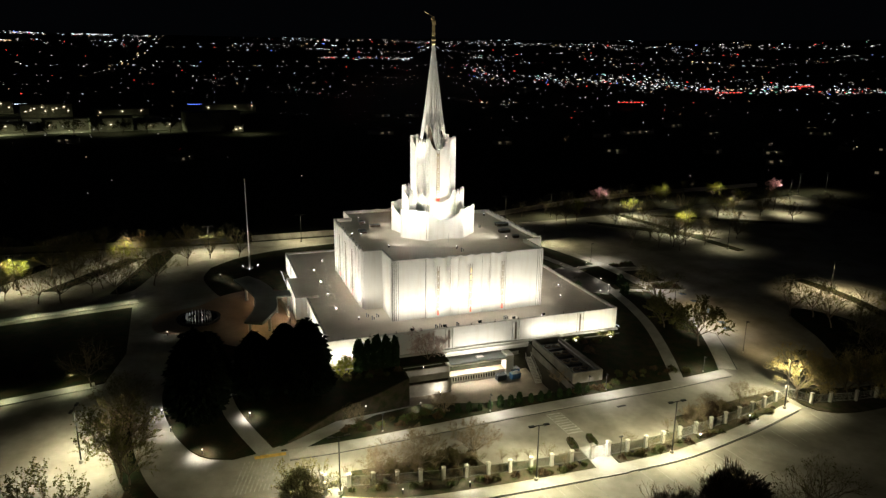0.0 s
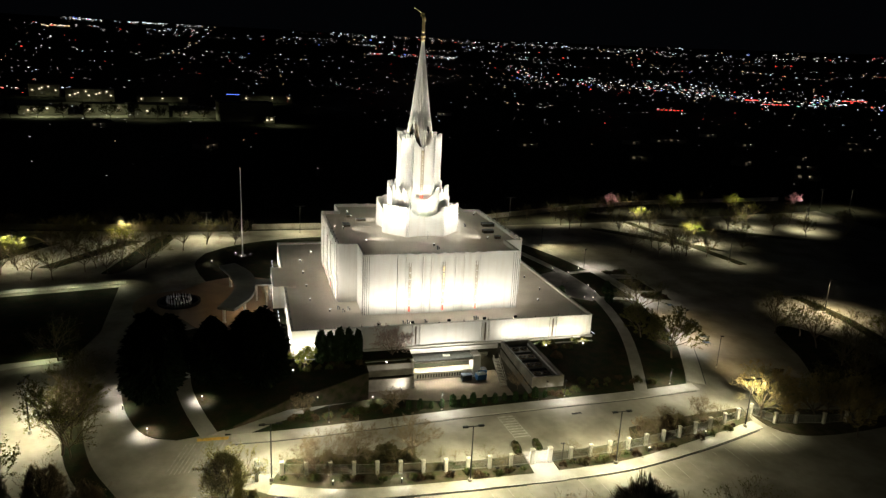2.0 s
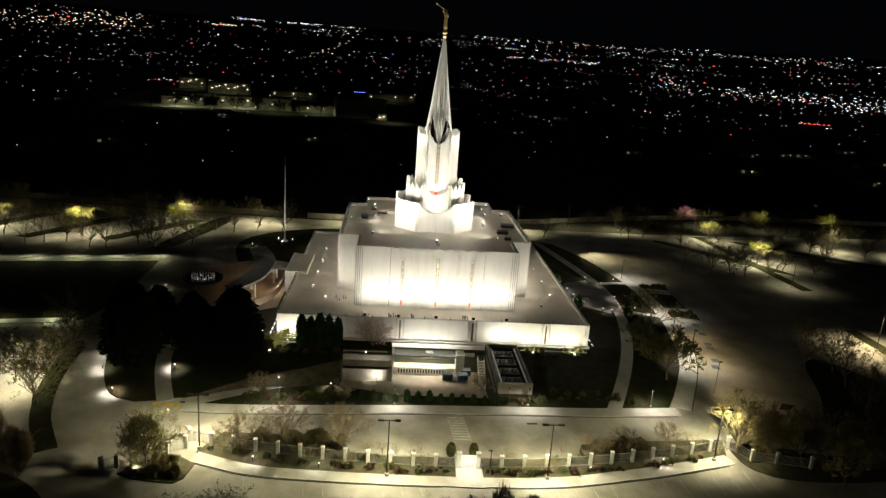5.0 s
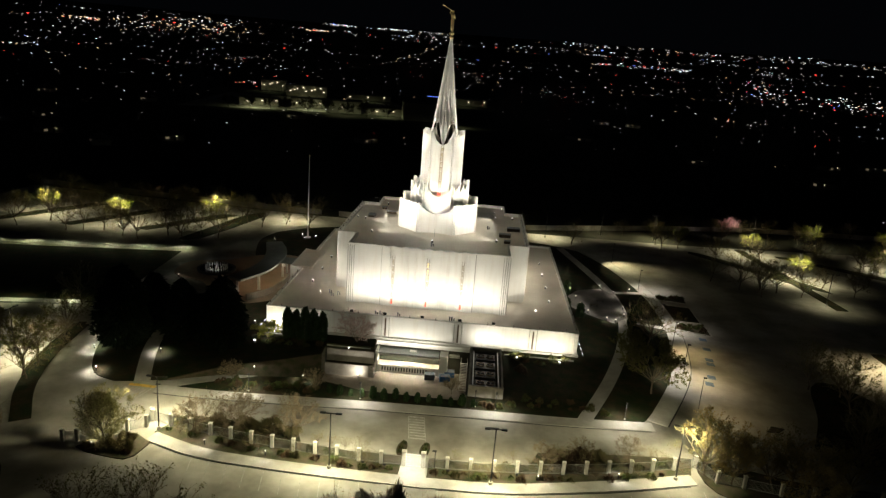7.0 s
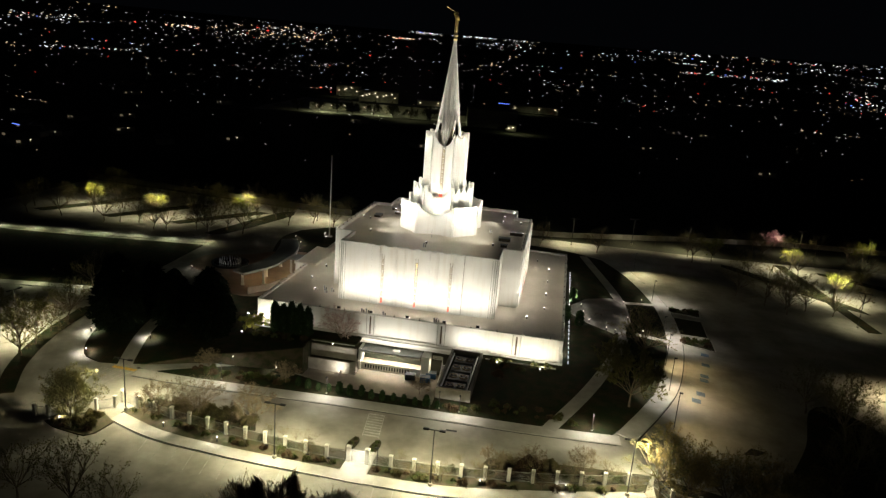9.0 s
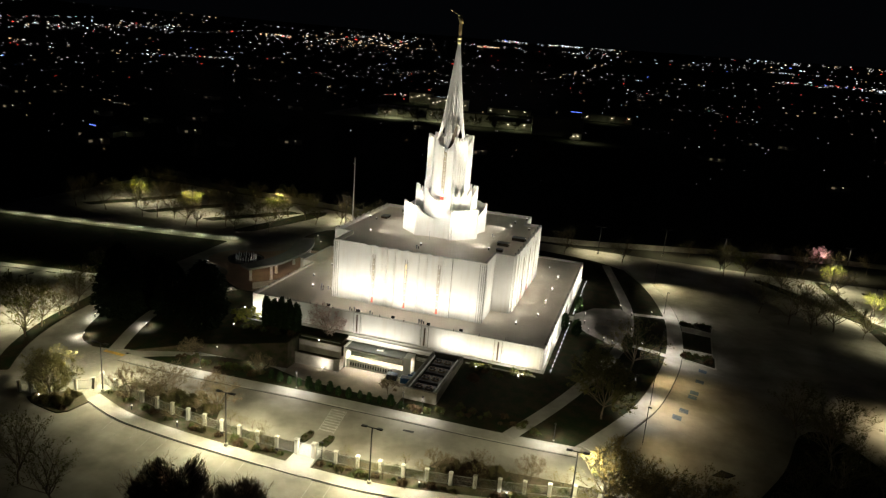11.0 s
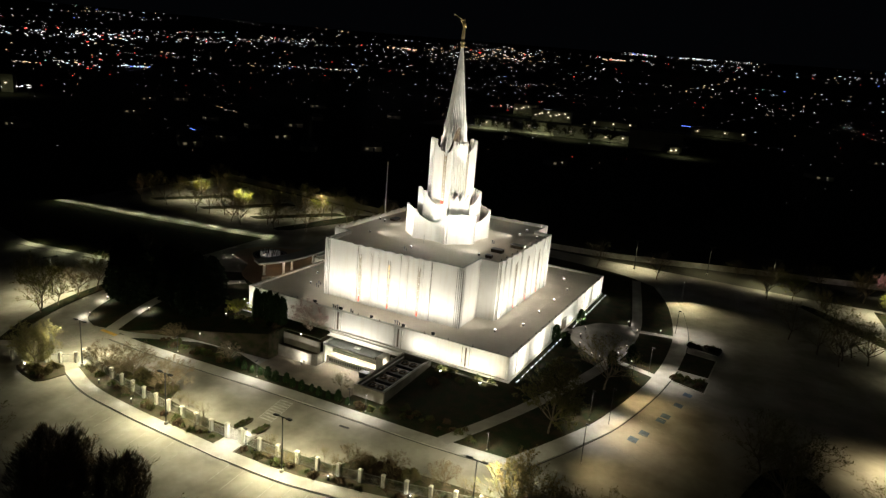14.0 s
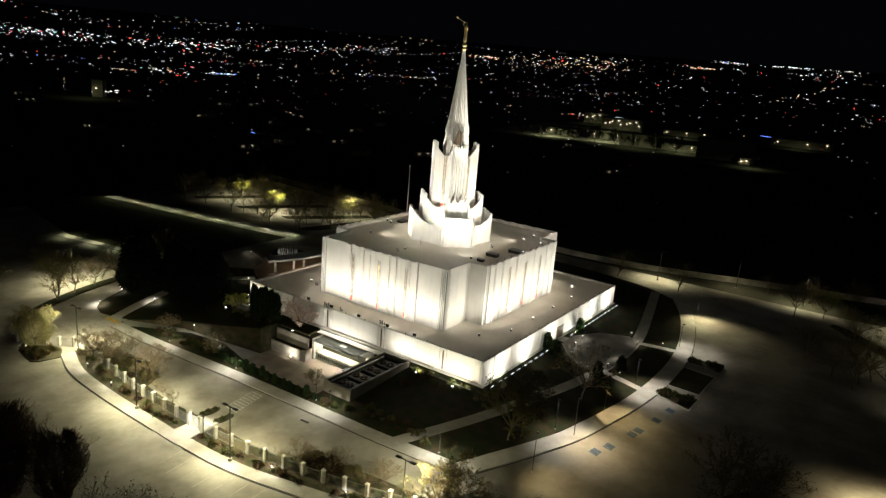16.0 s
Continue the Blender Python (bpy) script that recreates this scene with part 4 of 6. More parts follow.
def wpart(name, bm, mat, parent=None, label=""):
    for v in bm.verts:
        v.co -= Vector((49, 120, -3.7))
    return part(name, bm, mat, parent or dock, label)


wpart("back_wall", boxed(42.4, 61.0, 121.63, 121.95, -3.9, 0.99), M_STONE)
wpart("ledge", soft_box(42.2, 61.2, 120.9, 121.24, 1.9, 2.3, 0.05), M_STONE)
wpart("canopy_roof", soft_box(43.0, 55.1, 118.6, 121.6, 0.5, 0.78, 0.06), M_GREYROOF, label="grey metal dock canopy")
wpart("canopy_fascia", boxed(43.0, 55.1, 118.5, 118.59, 0.3, 0.72), M_WHITEMETAL)
wpart("platform", boxed(43.0, 55.2, 119.3, 121.62, -3.699, -2.1), M_TAN, label="tan dock platform floor")
wpart("dock_door", boxed(43.6, 44.6, 121.52, 121.62, -2.09, 0.1), M_DOOR, label="navy blue steel door")
wpart("dock_panel", boxed(51.2, 51.9, 121.52, 121.62, -1.6, -0.6), M_STEEL)
wpart("end_wall", boxed(55.3, 56.9, 118.9, 121.62, -3.699, 0.9), M_STONE)
wpart("end_wall", boxed(42.5, 42.95, 118.6, 121.62, -3.699, 0.9), M_STONE)
wpart("shutter", boxed(57.1, 59.2, 121.5, 121.62, -3.69, 0.4), M_COPING, label="grey roller shutter")
for k in range(9):
    wpart("shutter_slat", boxed(57.1, 59.2, 121.46, 121.498, -3.6 + k * 0.44, -3.26 + k * 0.44), M_COPING)
wpart("roof_vent", soft_box(49.2, 50.6, 119.8, 120.6, 0.785, 1.05, 0.04), M_WHITEMETAL)
wpart("bumper_band", boxed(43.0, 55.2, 119.2, 119.298, -3.699, -2.1), M_WHITEMETAL)
wpart("bumper_band", boxed(43.6, 53.2, 119.1, 119.198, -2.45, -2.2), M_WHITEMETAL)
for k in range(17):
    wpart("bumper", boxed(43.8 + k * 0.55, 44.08 + k * 0.55, 119.14, 119.197, -3.3, -2.5), M_TAR)
spot((49, 119.4, 0.44), (49, 120.6, -2.2), 720, 165, WHITE, 0.05, 0.3)
spot((45.5, 119.4, 0.44), (45.5, 120.6, -2.2), 380, 165, WHITE, 0.05, 0.3)
spot((52.5, 119.4, 0.44), (52.5, 120.6, -2.2), 380, 165, WHITE, 0.05, 0.3)
spot((58.2, 120.2, 0.9), (57.8, 117.5, -3.7), 280, 150, WARM, 0.05, 0.9)
spot((49, 118.4, 0.9), (48.5, 113.5, -3.7), 480, 130, WARM, 0.05, 0.8)

slab("terrace", [(33.1, 117.9), (42.3, 117.9), (42.3, 121.5), (33.1, 121.5)], -1.3, M_SOIL, "raised planting terrace below the podium", "planting bed", 0.6)


def garden_wall(pts, tops, foot, thick=0.35, mat=M_OLDWALL):
    bm = bmesh.new()
    wall_run(bm, pts, tops, foot, thick, closed=False)
    ob = part("retaining_wall", bm, mat)
    tagged(ob, "dark earth bank along the sloping service drive" if mat == M_SOIL else "stained pale concrete retaining wall beside the dock", "retaining wall", "retaining walls")


garden_wall([(33.0, 115.9), (41.6, 115.9), (42.6, 116.6), (42.6, 118.5)], [-1.3] * 4, -3.75)
garden_wall([(33.0, 117.5), (42.4, 117.5)], [1.0] * 2, -3.0)
garden_wall([(9.4, 98.4), (18, 105.2), (26, 108.8), (33.0, 112.8), (33.0, 115.88)], [land(0, 98.4) + 0.16, land(0, 105.2) + 0.16, land(0, 108.8) + 0.16, land(0, 112.8) + 0.16, land(0, 116) + 0.3], -4.0, 0.35, M_SOIL)
slab("wall_shelf", [(33.1, 116.26), (42.2, 116.26), (42.2, 117.48), (33.1, 117.48)], -3.4, M_SOIL, "narrow planted shelf between the retaining walls", "planting bed", 0.3)

yard = empty("plant_yard", (64.2, 109, 1.4), "walled yard with dark cooling units", "plant enclosure")


def ypart(name, bm, mat, parent=None, label=""):
    for v in bm.verts:
        v.co -= Vector((64.2, 109, 1.4))
    return part(name, bm, mat, parent or yard, label)


ypart("front_wall", boxed(61.2, 67.3, 102.4, 102.8, 0.8, 3.4), M_OLDWALL)
# Side and back walls are coloured darker to stand for their shade.
ypart("side_wall", boxed(61.2, 61.6, 102.81, 119.4, -3.8, 3.4), M_SHADEWALL)
ypart("side_wall", boxed(66.9, 67.3, 102.81, 119.4, 0.8, 3.4), M_SHADEWALL)
ypart("back_wall", boxed(61.61, 66.89, 119.0, 119.4, 0.8, 3.4), M_SHADEWALL)
ypart("yard_floor", boxed(61.61, 66.89, 102.81, 118.99, 0.8, 1.2), M_TAR)
for k in range(4):
    y = 103.6 + k * 3.8
    unit = ypart("cooling_unit", soft_box(62.3, 66.0, y, y + 2.9, 1.21, 2.7, 0.08), M_BLACK, label="dark cooling unit with a fan ring")
    for fx in (63.25, 65.05):
        b = bmesh.new()
        lathe(b, [(0.78, 2.71), (0.78, 2.95), (0.68, 2.95), (0.66, 2.8)], 18, fx, y + 1.45)
        ypart("fan_ring", b, M_LEAD, unit)
        b = bmesh.new()
        for j in range(5):
            aa = j * 2 * math.pi / 5
            tube(b, (fx, y + 1.45, 2.82), (fx + 0.62 * math.cos(aa), y + 1.45 + 0.62 * math.sin(aa), 2.86), 0.09, 0.12, 5)
        ypart("fan", b, M_BLACK, unit)
ypart("pipe", tubed((61.9, 103.2, 3.0), (61.9, 118.2, 3.0), 0.14, 0.14), M_STEEL)
ypart("pipe", tubed((66.5, 103.2, 3.0), (66.5, 118.2, 3.0), 0.14, 0.14), M_STEEL)

stair = empty("steel_stair", (60.2, 113.8, -3.7), "white steel stair beside the plant yard", "stair")
for k in range(18):
    part("step", boxed(-0.6, 0.6, k * 0.3, k * 0.3 + 0.28, 0.15 + k * 0.19, 0.2 + k * 0.19), M_WHITEMETAL, stair)
for s in (-0.63, 0.63):
    part("stringer", tubed((s, 0, 0.05), (s, 5.4, 3.6), 0.07, 0.07, 6), M_WHITEMETAL, stair)
    part("handrail", tubed((s, 0, 1.1), (s, 5.4, 4.55), 0.04, 0.04, 6), M_WHITEMETAL, stair)
    for k in range(7):
        part("baluster", tubed((s, k * 0.86, 0.15 + k * 0.545), (s, k * 0.86, 1.1 + k * 0.545), 0.03, 0.03, 5), M_WHITEMETAL, stair)


def bin_thing(x, y, mat, label, rz):
    ob = empty("waste_container", (x, y, -3.7), label, "waste container")
    ob.rotation_euler.z = radians(rz)
    b = bmesh.new()
    v = box(b, -1.0, 1.0, -0.7, 0.7, 0.12, 1.25)
    for p in v[:4]:
        p.co.y *= 0.8
    bmesh.ops.bevel(b, geom=b.edges[:], offset=0.04, segments=2, affect="EDGES")
    part("body", b, mat, ob)
    for s in (-0.52, 0.52):
        part("lid", soft_box(s - 0.5, s + 0.5, -0.76, 0.74, 1.255, 1.34, 0.02), M_DARKBIN, ob)
    for sx in (-0.8, 0.8):
        for sy in (-0.45, 0.45):
            part("wheel", tubed((sx - 0.05, sy, 0.08), (sx + 0.05, sy, 0.08), 0.08, 0.08, 10), M_BLACK, ob)


bin_thing(53.6, 117.6, M_DARKBIN, "dark steel waste container by the dock", 4)
bin_thing(56.6, 117.4, M_BIN, "blue steel waste container by the dock", 8)
bin_thing(57.4, 119.6, M_BIN, "blue steel waste container by the dock", 3)

# ---- west entrance: canopy, fountain, flagpole ----
canopy = empty("entrance_canopy", (9, 153, 2.36), "curved grey canopy on stone columns", "canopy")
outer = smooth_line([(5.0, 168.5), (7.6, 160), (8.8, 153), (8.0, 146), (5.6, 138.6)], 1.0)
inner = smooth_line([(9.0, 136.8), (12.4, 144), (13.3, 151), (13.2, 158.4), (11.4, 165), (8.6, 170.6)], 1.0)
b = bmesh.new()
f = b.faces.new([b.verts.new((x - 9, y - 153, 4.4)) for x, y in (outer + inner)])
up = bmesh.ops.extrude_face_region(b, geom=[f])
for v in [g for g in up["geom"] if isinstance(g, bmesh.types.BMVert)]:
    v.co.z -= 0.5
bmesh.ops.triangulate(b, faces=[f for f in b.faces if len(f.verts) > 4])
bmesh.ops.recalc_face_normals(b, faces=b.faces[:])
part("canopy_roof", b, M_GREYROOF, canopy)
for x, y in ((6.8, 141), (11, 143.5), (9.2, 149), (9.2, 158), (7.6, 165), (11.5, 162.5)):
    b = bmesh.new()
    lathe(b, [(0.42, 0), (0.42, 0.3), (0.34, 0.34), (0.32, 3.6), (0.44, 3.75), (0.44, 3.89)], 14, x - 9, y - 153)
    part("column", b, M_STONE, canopy)
b = bmesh.new()
wall_run(b, smooth_line([(14.6, 164.5), (15.6, 150), (13.8, 141), (10.4, 136)], 1.0), [3.9] * len(smooth_line([(14.6, 164.5), (15.6, 150), (13.8, 141), (10.4, 136)], 1.0)), 2.3, 0.4, closed=False)
tagged(part("garden_wall", b, M_YARD), "low curved brown wall by the entrance", "garden wall")
link = empty("entrance_link", (15.2, 156, 2.36), "flat white link roof joining canopy and temple", "canopy")
part("link_roof", soft_box(-2.0, 1.8, -2.2, 2.2, 3.6, 3.9, 0.05), M_GREYROOF, link)
for sx in (-1.6, 1.4):
    for sy in (-1.9, 1.9):
        part("column", soft_box(sx - 0.22, sx + 0.22, sy - 0.22, sy + 0.22, 0, 3.6, 0.03), M_STONE, link)
spot((9.5, 147, 6.1), (9.5, 147.4, 2), 120, 160, AMBER, 0.05)
spot((9.5, 159, 6.1), (9.5, 159.4, 2), 90, 160, AMBER, 0.05)
spot((15.8, 147, 5.2), (15, 145, 2), 110, 150, (1.0, 0.8, 0.5), 0.05)

fountain = empty("fountain", (-3.4, 155, 2.36), "round stone fountain with lit white water jets", "fountain")
b = bmesh.new()
lathe(b, [(4.6, 0), (4.7, 0.55), (4.2, 0.55), (4.15, 0.2)], 36)
part("basin", b, M_TAR, fountain)
b = bmesh.new()
lathe(b, [(4.1, 0.32), (4.1, 0.4)], 36)
part("water", b, M_WATER, fountain)
rnd = random.Random(4)
for k in range(25):
    a = k * 2 * math.pi / 24
    r = 2.6 if k < 24 else 0
    top = 0.75 + 0.2 * (k % 3) if k < 24 else 1.7
    b = bmesh.new()
    rings = [(0.05, 0.41)] + [(0.03 + 0.12 * (1 - j / 7) * rnd.uniform(0.6, 1.3), 0.45 + top * j / 7) for j in range(1, 8)] + [(0.05, 0.5 + top)]
    lathe(b, rings, 7, r * math.cos(a), r * math.sin(a))
    for v in b.verts:
        v.co.x += rnd.gauss(0, 0.03)
        v.co.y += rnd.gauss(0, 0.03)
    part("water_jet", b, M_FOAM, fountain)
for k in range(6):
    a = k * math.pi / 3
    part("pool_lamp", tubed((1.6 * math.cos(a), 1.6 * math.sin(a), 0.41), (1.6 * math.cos(a), 1.6 * math.sin(a), 0.46), 0.06, 0.06, 10), G_SOFT, fountain)
data = bpy.data.lights.new("fountain_light", "POINT")
data.energy, data.color, data.shadow_soft_size = 330, COOL, 0.1
new("fountain_light", data).location = (-3.4, 155, 3.3)

pole = empty("flagpole", (10.3, 192.5, 2.34), "tall white flagpole lit from its foot", "flagpole")
b = bmesh.new()
lathe(b, [(0.9, 0), (0.9, 0.25), (0.5, 0.3), (0.26, 0.5)], 20)
part("base", b, M_CONCRETE, pole)
part("mast", tubed((0, 0, 0.4), (0, 0, 24.6), 0.2, 0.09, 12), M_WHITEMETAL, pole)
b = bmesh.new()
lathe(b, [(0.05, 24.55), (0.2, 24.7), (0.2, 24.9), (0.05, 25.02)], 12)
part("finial", b, M_GOLD, pole)
for a in (0.4, 2.5, 4.6):
    flood(10.3 + 2.4 * math.cos(a), 192.5 + 2.4 * math.sin(a), 2.34, (10.3, 192.5, 16), 900, 50)

# ---- street lamps, bollards, path lights ----
def lamp_mesh(tall):
    ob = empty("street_lamp", (0, 0, 0), "tall black street lamp with two flat heads", "street lamp", "street lamps")
    b = bmesh.new()
    lathe(b, [(0.32, 0), (0.32, 0.55), (0.26, 0.6)], 14)
    part("footing", b, M_CONCRETE, ob)
    part("pole", tubed((0, 0, 0.6), (0, 0, tall - 0.1), 0.11, 0.08, 10), M_BLACK, ob)
    part("arm", soft_box(-0.75, 0.75, -0.05, 0.05, tall - 0.18, tall - 0.08, 0.02), M_BLACK, ob)
    for s in (-1, 1):
        head = part("lamp_head", soft_box(s * 1.15 - 0.42, s * 1.15 + 0.42, -0.22, 0.22, tall - 0.2, tall, 0.05), M_BLACK, ob)
        part("lens", boxed(s * 1.15 - 0.3, s * 1.15 + 0.3, -0.12, 0.12, tall - 0.206, tall - 0.202), G_LENS, head, "bright lens facing down")
    return ob


LAMP = lamp_mesh(9.0)
lamp_count = []


def street_lamp(x, y, power, turn=0, colour=LOT, cone=162, reach=4.0, ahead=0.0):
    z = land(x, y)
    m = pose(x, y, z, 0, 0, turn)
    if lamp_count:
        copy_thing(LAMP, m)
    else:
        LAMP.matrix_basis = m
    lamp_count.append(1)
    c, s = math.cos(radians(turn)), math.sin(radians(turn))
    for e in (-1.15, 1.15):
        spot((x + e * c, y + e * s, z + 8.775), (x + e * c * reach - s * ahead, y + e * s * reach + c * ahead, z), power, cone, colour, 0.02, 0.95)


for x, y, p in ((14.6, 84.1, 4600), (42.0, 78.7, 4200), (65.2, 78.7, 4400), (92.7, 84.3, 3500)):
    street_lamp(x, y, p, 0, LOT, 140 if x > 90 else 156, 1.5 if x > 90 else 5.0, 4.0 if x > 90 else 1.5)
# The lamp at (-20, 102) is added to brighten the west drive.
for x, y, p, t in ((-20, 102, 3300, 80), (-46, 190, 3300, 20), (-22, 204, 2700, 70), (-72, 196, 3300, 20), (28, 218, 1700, 0), (0, 210, 2600, 0)):
    street_lamp(x, y, p, t, LOT, 142, 1.3)
for x, y, p, t in ((151.2, 218, 3000, 165), (155.6, 193, 4800, 165), (153.7, 169.9, 500, 165), (84, 219, 2000, 0), (192, 212, 2800, 40), (214, 206, 1800, 40), (236, 228, 1200, 40), (122, 228, 2400, 0), (160, 240, 1200, 20), (104, 229, 900, 0)):
    street_lamp(x, y, p, t, LOT, 134 if p > 2900 else 116, 1.6)
street_lamp(148, 126, 4600, 172, (1.0, 0.82, 0.46), 118, 1.6)
for k in range(9):
    x = -96 + k * 9.6
    spot((x, 159.6 + 0.16 * (x + 90), 5.0), (x, 158.6 + 0.16 * (x + 90), 2), 260, 150, (0.95, 1.0, 0.6), 0.05, 0.8)
for k in range(4):
    x = -56 + k * 10.5
    spot((x, 121 + 0.16 * (x + 56), 5.0), (x, 121.1 + 0.16 * (x + 56), 2), 260, 150, (0.95, 1.0, 0.6), 0.05, 0.8)


def bollard_mesh():
    ob = empty("bollard_light", (0, 0, 0), "short black bollard with a bright cap", "bollard light", "bollard lights")
    part("post", tubed((0, 0, 0), (0, 0, 0.75), 0.08, 0.08, 10), M_BLACK, ob)
    b = bmesh.new()
    lathe(b, [(0.07, 0.755), (0.09, 0.78), (0.09, 0.9), (0.07, 0.92)], 12)
    part("lens", b, G_SOFT, ob, "bright glass ring")
    b = bmesh.new()
    lathe(b, [(0.13, 0.925), (0.14, 0.96), (0.05, 1.0)], 12)
    part("cap", b, M_BLACK, ob)
    return ob


BOLLARD = bollard_mesh()
# The bollard at (7.6, 77.9) is added to light up the willow's bed.
bollards = ((-3.3, 98.9, 330), (-7.9, 106.6, 240), (-9.4, 112.5, 220), (4.2, 107.4, 260), (2.6, 119, 200), (8, 131, 70), (22.8, 104.1, 260), (32.0, 102.6, 260),
            (100, 144.6, 45), (101.6, 167, 45), (72, 80.6, 130), (84, 83, 130), (22.8, 81.3, 150), (32.3, 80.1, 150), (7.6, 77.9, 220), (87, 152.6, 50), (88.3, 147.6, 50), (92, 143.7, 50), (93.9, 143, 50),
            (96.6, 147.2, 50), (97.3, 152.3, 50), (94.1, 167.8, 50), (97, 163.6, 50), (86.6, 157.6, 50), (2.3, 185.5, 90), (6.1, 179.8, 110), (-9.6, 147, 12))
for k, (x, y, p) in enumerate(bollards):
    m = pose(x, y, land(x, y) + 0.19)
    if k:
        copy_thing(BOLLARD, m)
    else:
        BOLLARD.matrix_basis = m
    spot((x, y, land(x, y) + 1.36), (x, y + 0.02, 0), p * 1.3, 150, WHITE, 0.03)


copy_thing(BOLLARD, pose(39.8, 115.0, -3.7))
spot((39.8, 114.4, -2.4), (38.6, 117.0, -1.8), 230, 168, WHITE, 0.05)


def path_lamp_mesh():
    ob = empty("path_lamp", (0, 0, 0), "slim black path lamp lighting the pavement edge", "path lamp", "path lamps")
    part("pole", tubed((0, 0, 0), (0, 0, 3.0), 0.06, 0.05, 8), M_BLACK, ob)
    head = part("lamp_head", soft_box(-0.14, 0.14, -0.5, 0.1, 3.0, 3.1, 0.03), M_BLACK, ob)
    part("lens", boxed(-0.08, 0.08, -0.4, -0.12, 2.994, 2.998), G_LENS, head, "bright lens facing down")
    part("foot", tubed((0, 0, -0.02), (0, 0, 0.12), 0.16, 0.1, 10), M_CONCRETE, ob)
    return ob


PATH_LAMP = path_lamp_mesh()
for k, (x, y, p, turn, tall) in enumerate(((24, 97.4, 620, 0, 1), (43, 98.2, 620, 0, 1), (66, 99.0, 620, 0, 1), (88, 99.8, 620, 0, 1), (99.2, 117.2, 1300, 65, 1.8), (103.9, 142.8, 1500, 80, 1.8), (104.6, 169.5, 1000, 95, 1.8), (62.5, 99.2, 60, 0, 1))):
    m = pose(x, y, land(x, y) + 0.16, 0, 0, turn) @ Matrix.Diagonal((1, 1, tall, 1))
    if k:
        copy_thing(PATH_LAMP, m)
    else:
        PATH_LAMP.matrix_basis = m
    tx, ty = x + 0.28 * math.sin(radians(turn)), y - 0.28 * math.cos(radians(turn))
    spot((tx, ty, land(x, y) + 0.16 + 2.95 * tall), (tx + (0.5 if tall < 1.5 else 2.2) * math.sin(radians(turn)), ty - (0.5 if tall < 1.5 else 2.2) * math.cos(radians(turn)), 0), p, 150 if tall < 1.5 else 118, WHITE, 0.02)
copy_thing(PATH_LAMP, pose(101.9, 194.2, land(102, 194) + 0.16, 0, 0, 105) @ Matrix.Diagonal((1, 1, 1.9, 1)))
spot((102.2, 194.2, land(102, 194) + 5.7), (105.0, 190.5, land(102, 194)), 2600, 118, (1.0, 0.9, 0.52), 0.02, 0.9)

# taller lamps, added without a known source, to brighten the east lot
for y, p in ((104.5, 700), (117.6, 1500), (129, 1200)):
    x = 101.6 + 0.06 * (y - 104)
    copy_thing(PATH_LAMP, pose(x, y, land(x, y) + 0.02, 0, 0, 75) @ Matrix.Diagonal((1, 1, 2.2, 1)))
    spot((x + 0.6, y, land(x, y) + 6.5), (x + 3.8, y - 1.0, land(x, y)), p, 100, (1.0, 0.78, 0.38), 0.05, 0.9)

# ---- fence and gates ----
fence = empty("fence", (54, 81, 0.1), "black metal fence between white stone posts", "fence")
POST = boxed(-0.24, 0.24, -0.24, 0.24, 0, 1.95)
bmesh.ops.bevel(POST, geom=POST.edges[:], offset=0.03, segments=1, affect="EDGES")
post_mesh = bpy.data.meshes.new("post")
POST.to_mesh(post_mesh)
POST.free()
post_mesh.materials.append(M_POST)
CAP = bmesh.new()
box(CAP, -0.3, 0.3, -0.3, 0.3, 1.953, 2.04)
v = box(CAP, -0.26, 0.26, -0.26, 0.26, 2.042, 2.14)
for p in v[4:]:
    p.co.x *= 0.25
    p.co.y *= 0.25
cap_mesh = bpy.data.meshes.new("cap")
CAP.to_mesh(cap_mesh)
CAP.free()
cap_mesh.materials.append(M_POST)


def post(x, y, scale=1.0, owner=None):
    own = owner or fence
    o = new("post", post_mesh)
    o.parent = own
    o.location = Vector((x, y, land(x, y) + 0.1)) - own.location
    o.scale = (scale, scale, scale)
    c = new("cap", cap_mesh)
    c.parent = o


def panel(p, q, high=1.55):
    """A fence panel of thin upright bars between two rails."""
    P, Q = Vector(p), Vector(q)
    d = (Q - P).normalized()
    P, Q = P + d * 0.31, Q - d * 0.31
    n = max(2, int((Q - P).length / 0.16))
    b = bmesh.new()
    zp, zq = land(*P) + 0.12, land(*Q) + 0.12
    for zz in (0.15, high):
        tube(b, (P.x, P.y, zp + zz), (Q.x, Q.y, zq + zz), 0.03, 0.03, 4)
    for k in range(n + 1):
        t = k / n
        c = P.lerp(Q, t)
        z = zp + (zq - zp) * t
        tube(b, (c.x, c.y, z), (c.x, c.y, z + high + 0.12), 0.02, 0.02, 3, caps=False)
    for w in b.verts:
        w.co -= fence.location
    part("panel", b, M_FENCE, fence)


def curve_y(x):
    return 81.1 + (0.0029 if x < 54 else 0.0037) * (x - 54) ** 2


west = [(12.8 + k * (39.6 / 12), curve_y(12.8 + k * (39.6 / 12))) for k in range(13)]
east = [(55.4 + k * (41 / 12), curve_y(55.4 + k * (41 / 12))) for k in range(13)]
for run in (west, east):
    for x, y in run:
        if not 52 < x < 56:
            post(x, y)
    for a, b2 in zip(run, run[1:]):
        panel(a, b2)
for run in ([(96.4, 87.8), (98.8, 84.4), (102.5, 83.8), (107.5, 82.8), (112, 82.6), (117, 82.8), (122, 83.2)], [(2.8, 78.7), (4.7, 79.2)], [(8.2, 81.4), (10.4, 82.8), (12.6, 84.3), (12.5, 86.4), (16.0, 85.2)]):
    for x, y in run[1:] if run[0][0] > 90 else run:
        post(x, y)
    for a, b2 in zip(run, run[1:]):
        panel(a, b2)
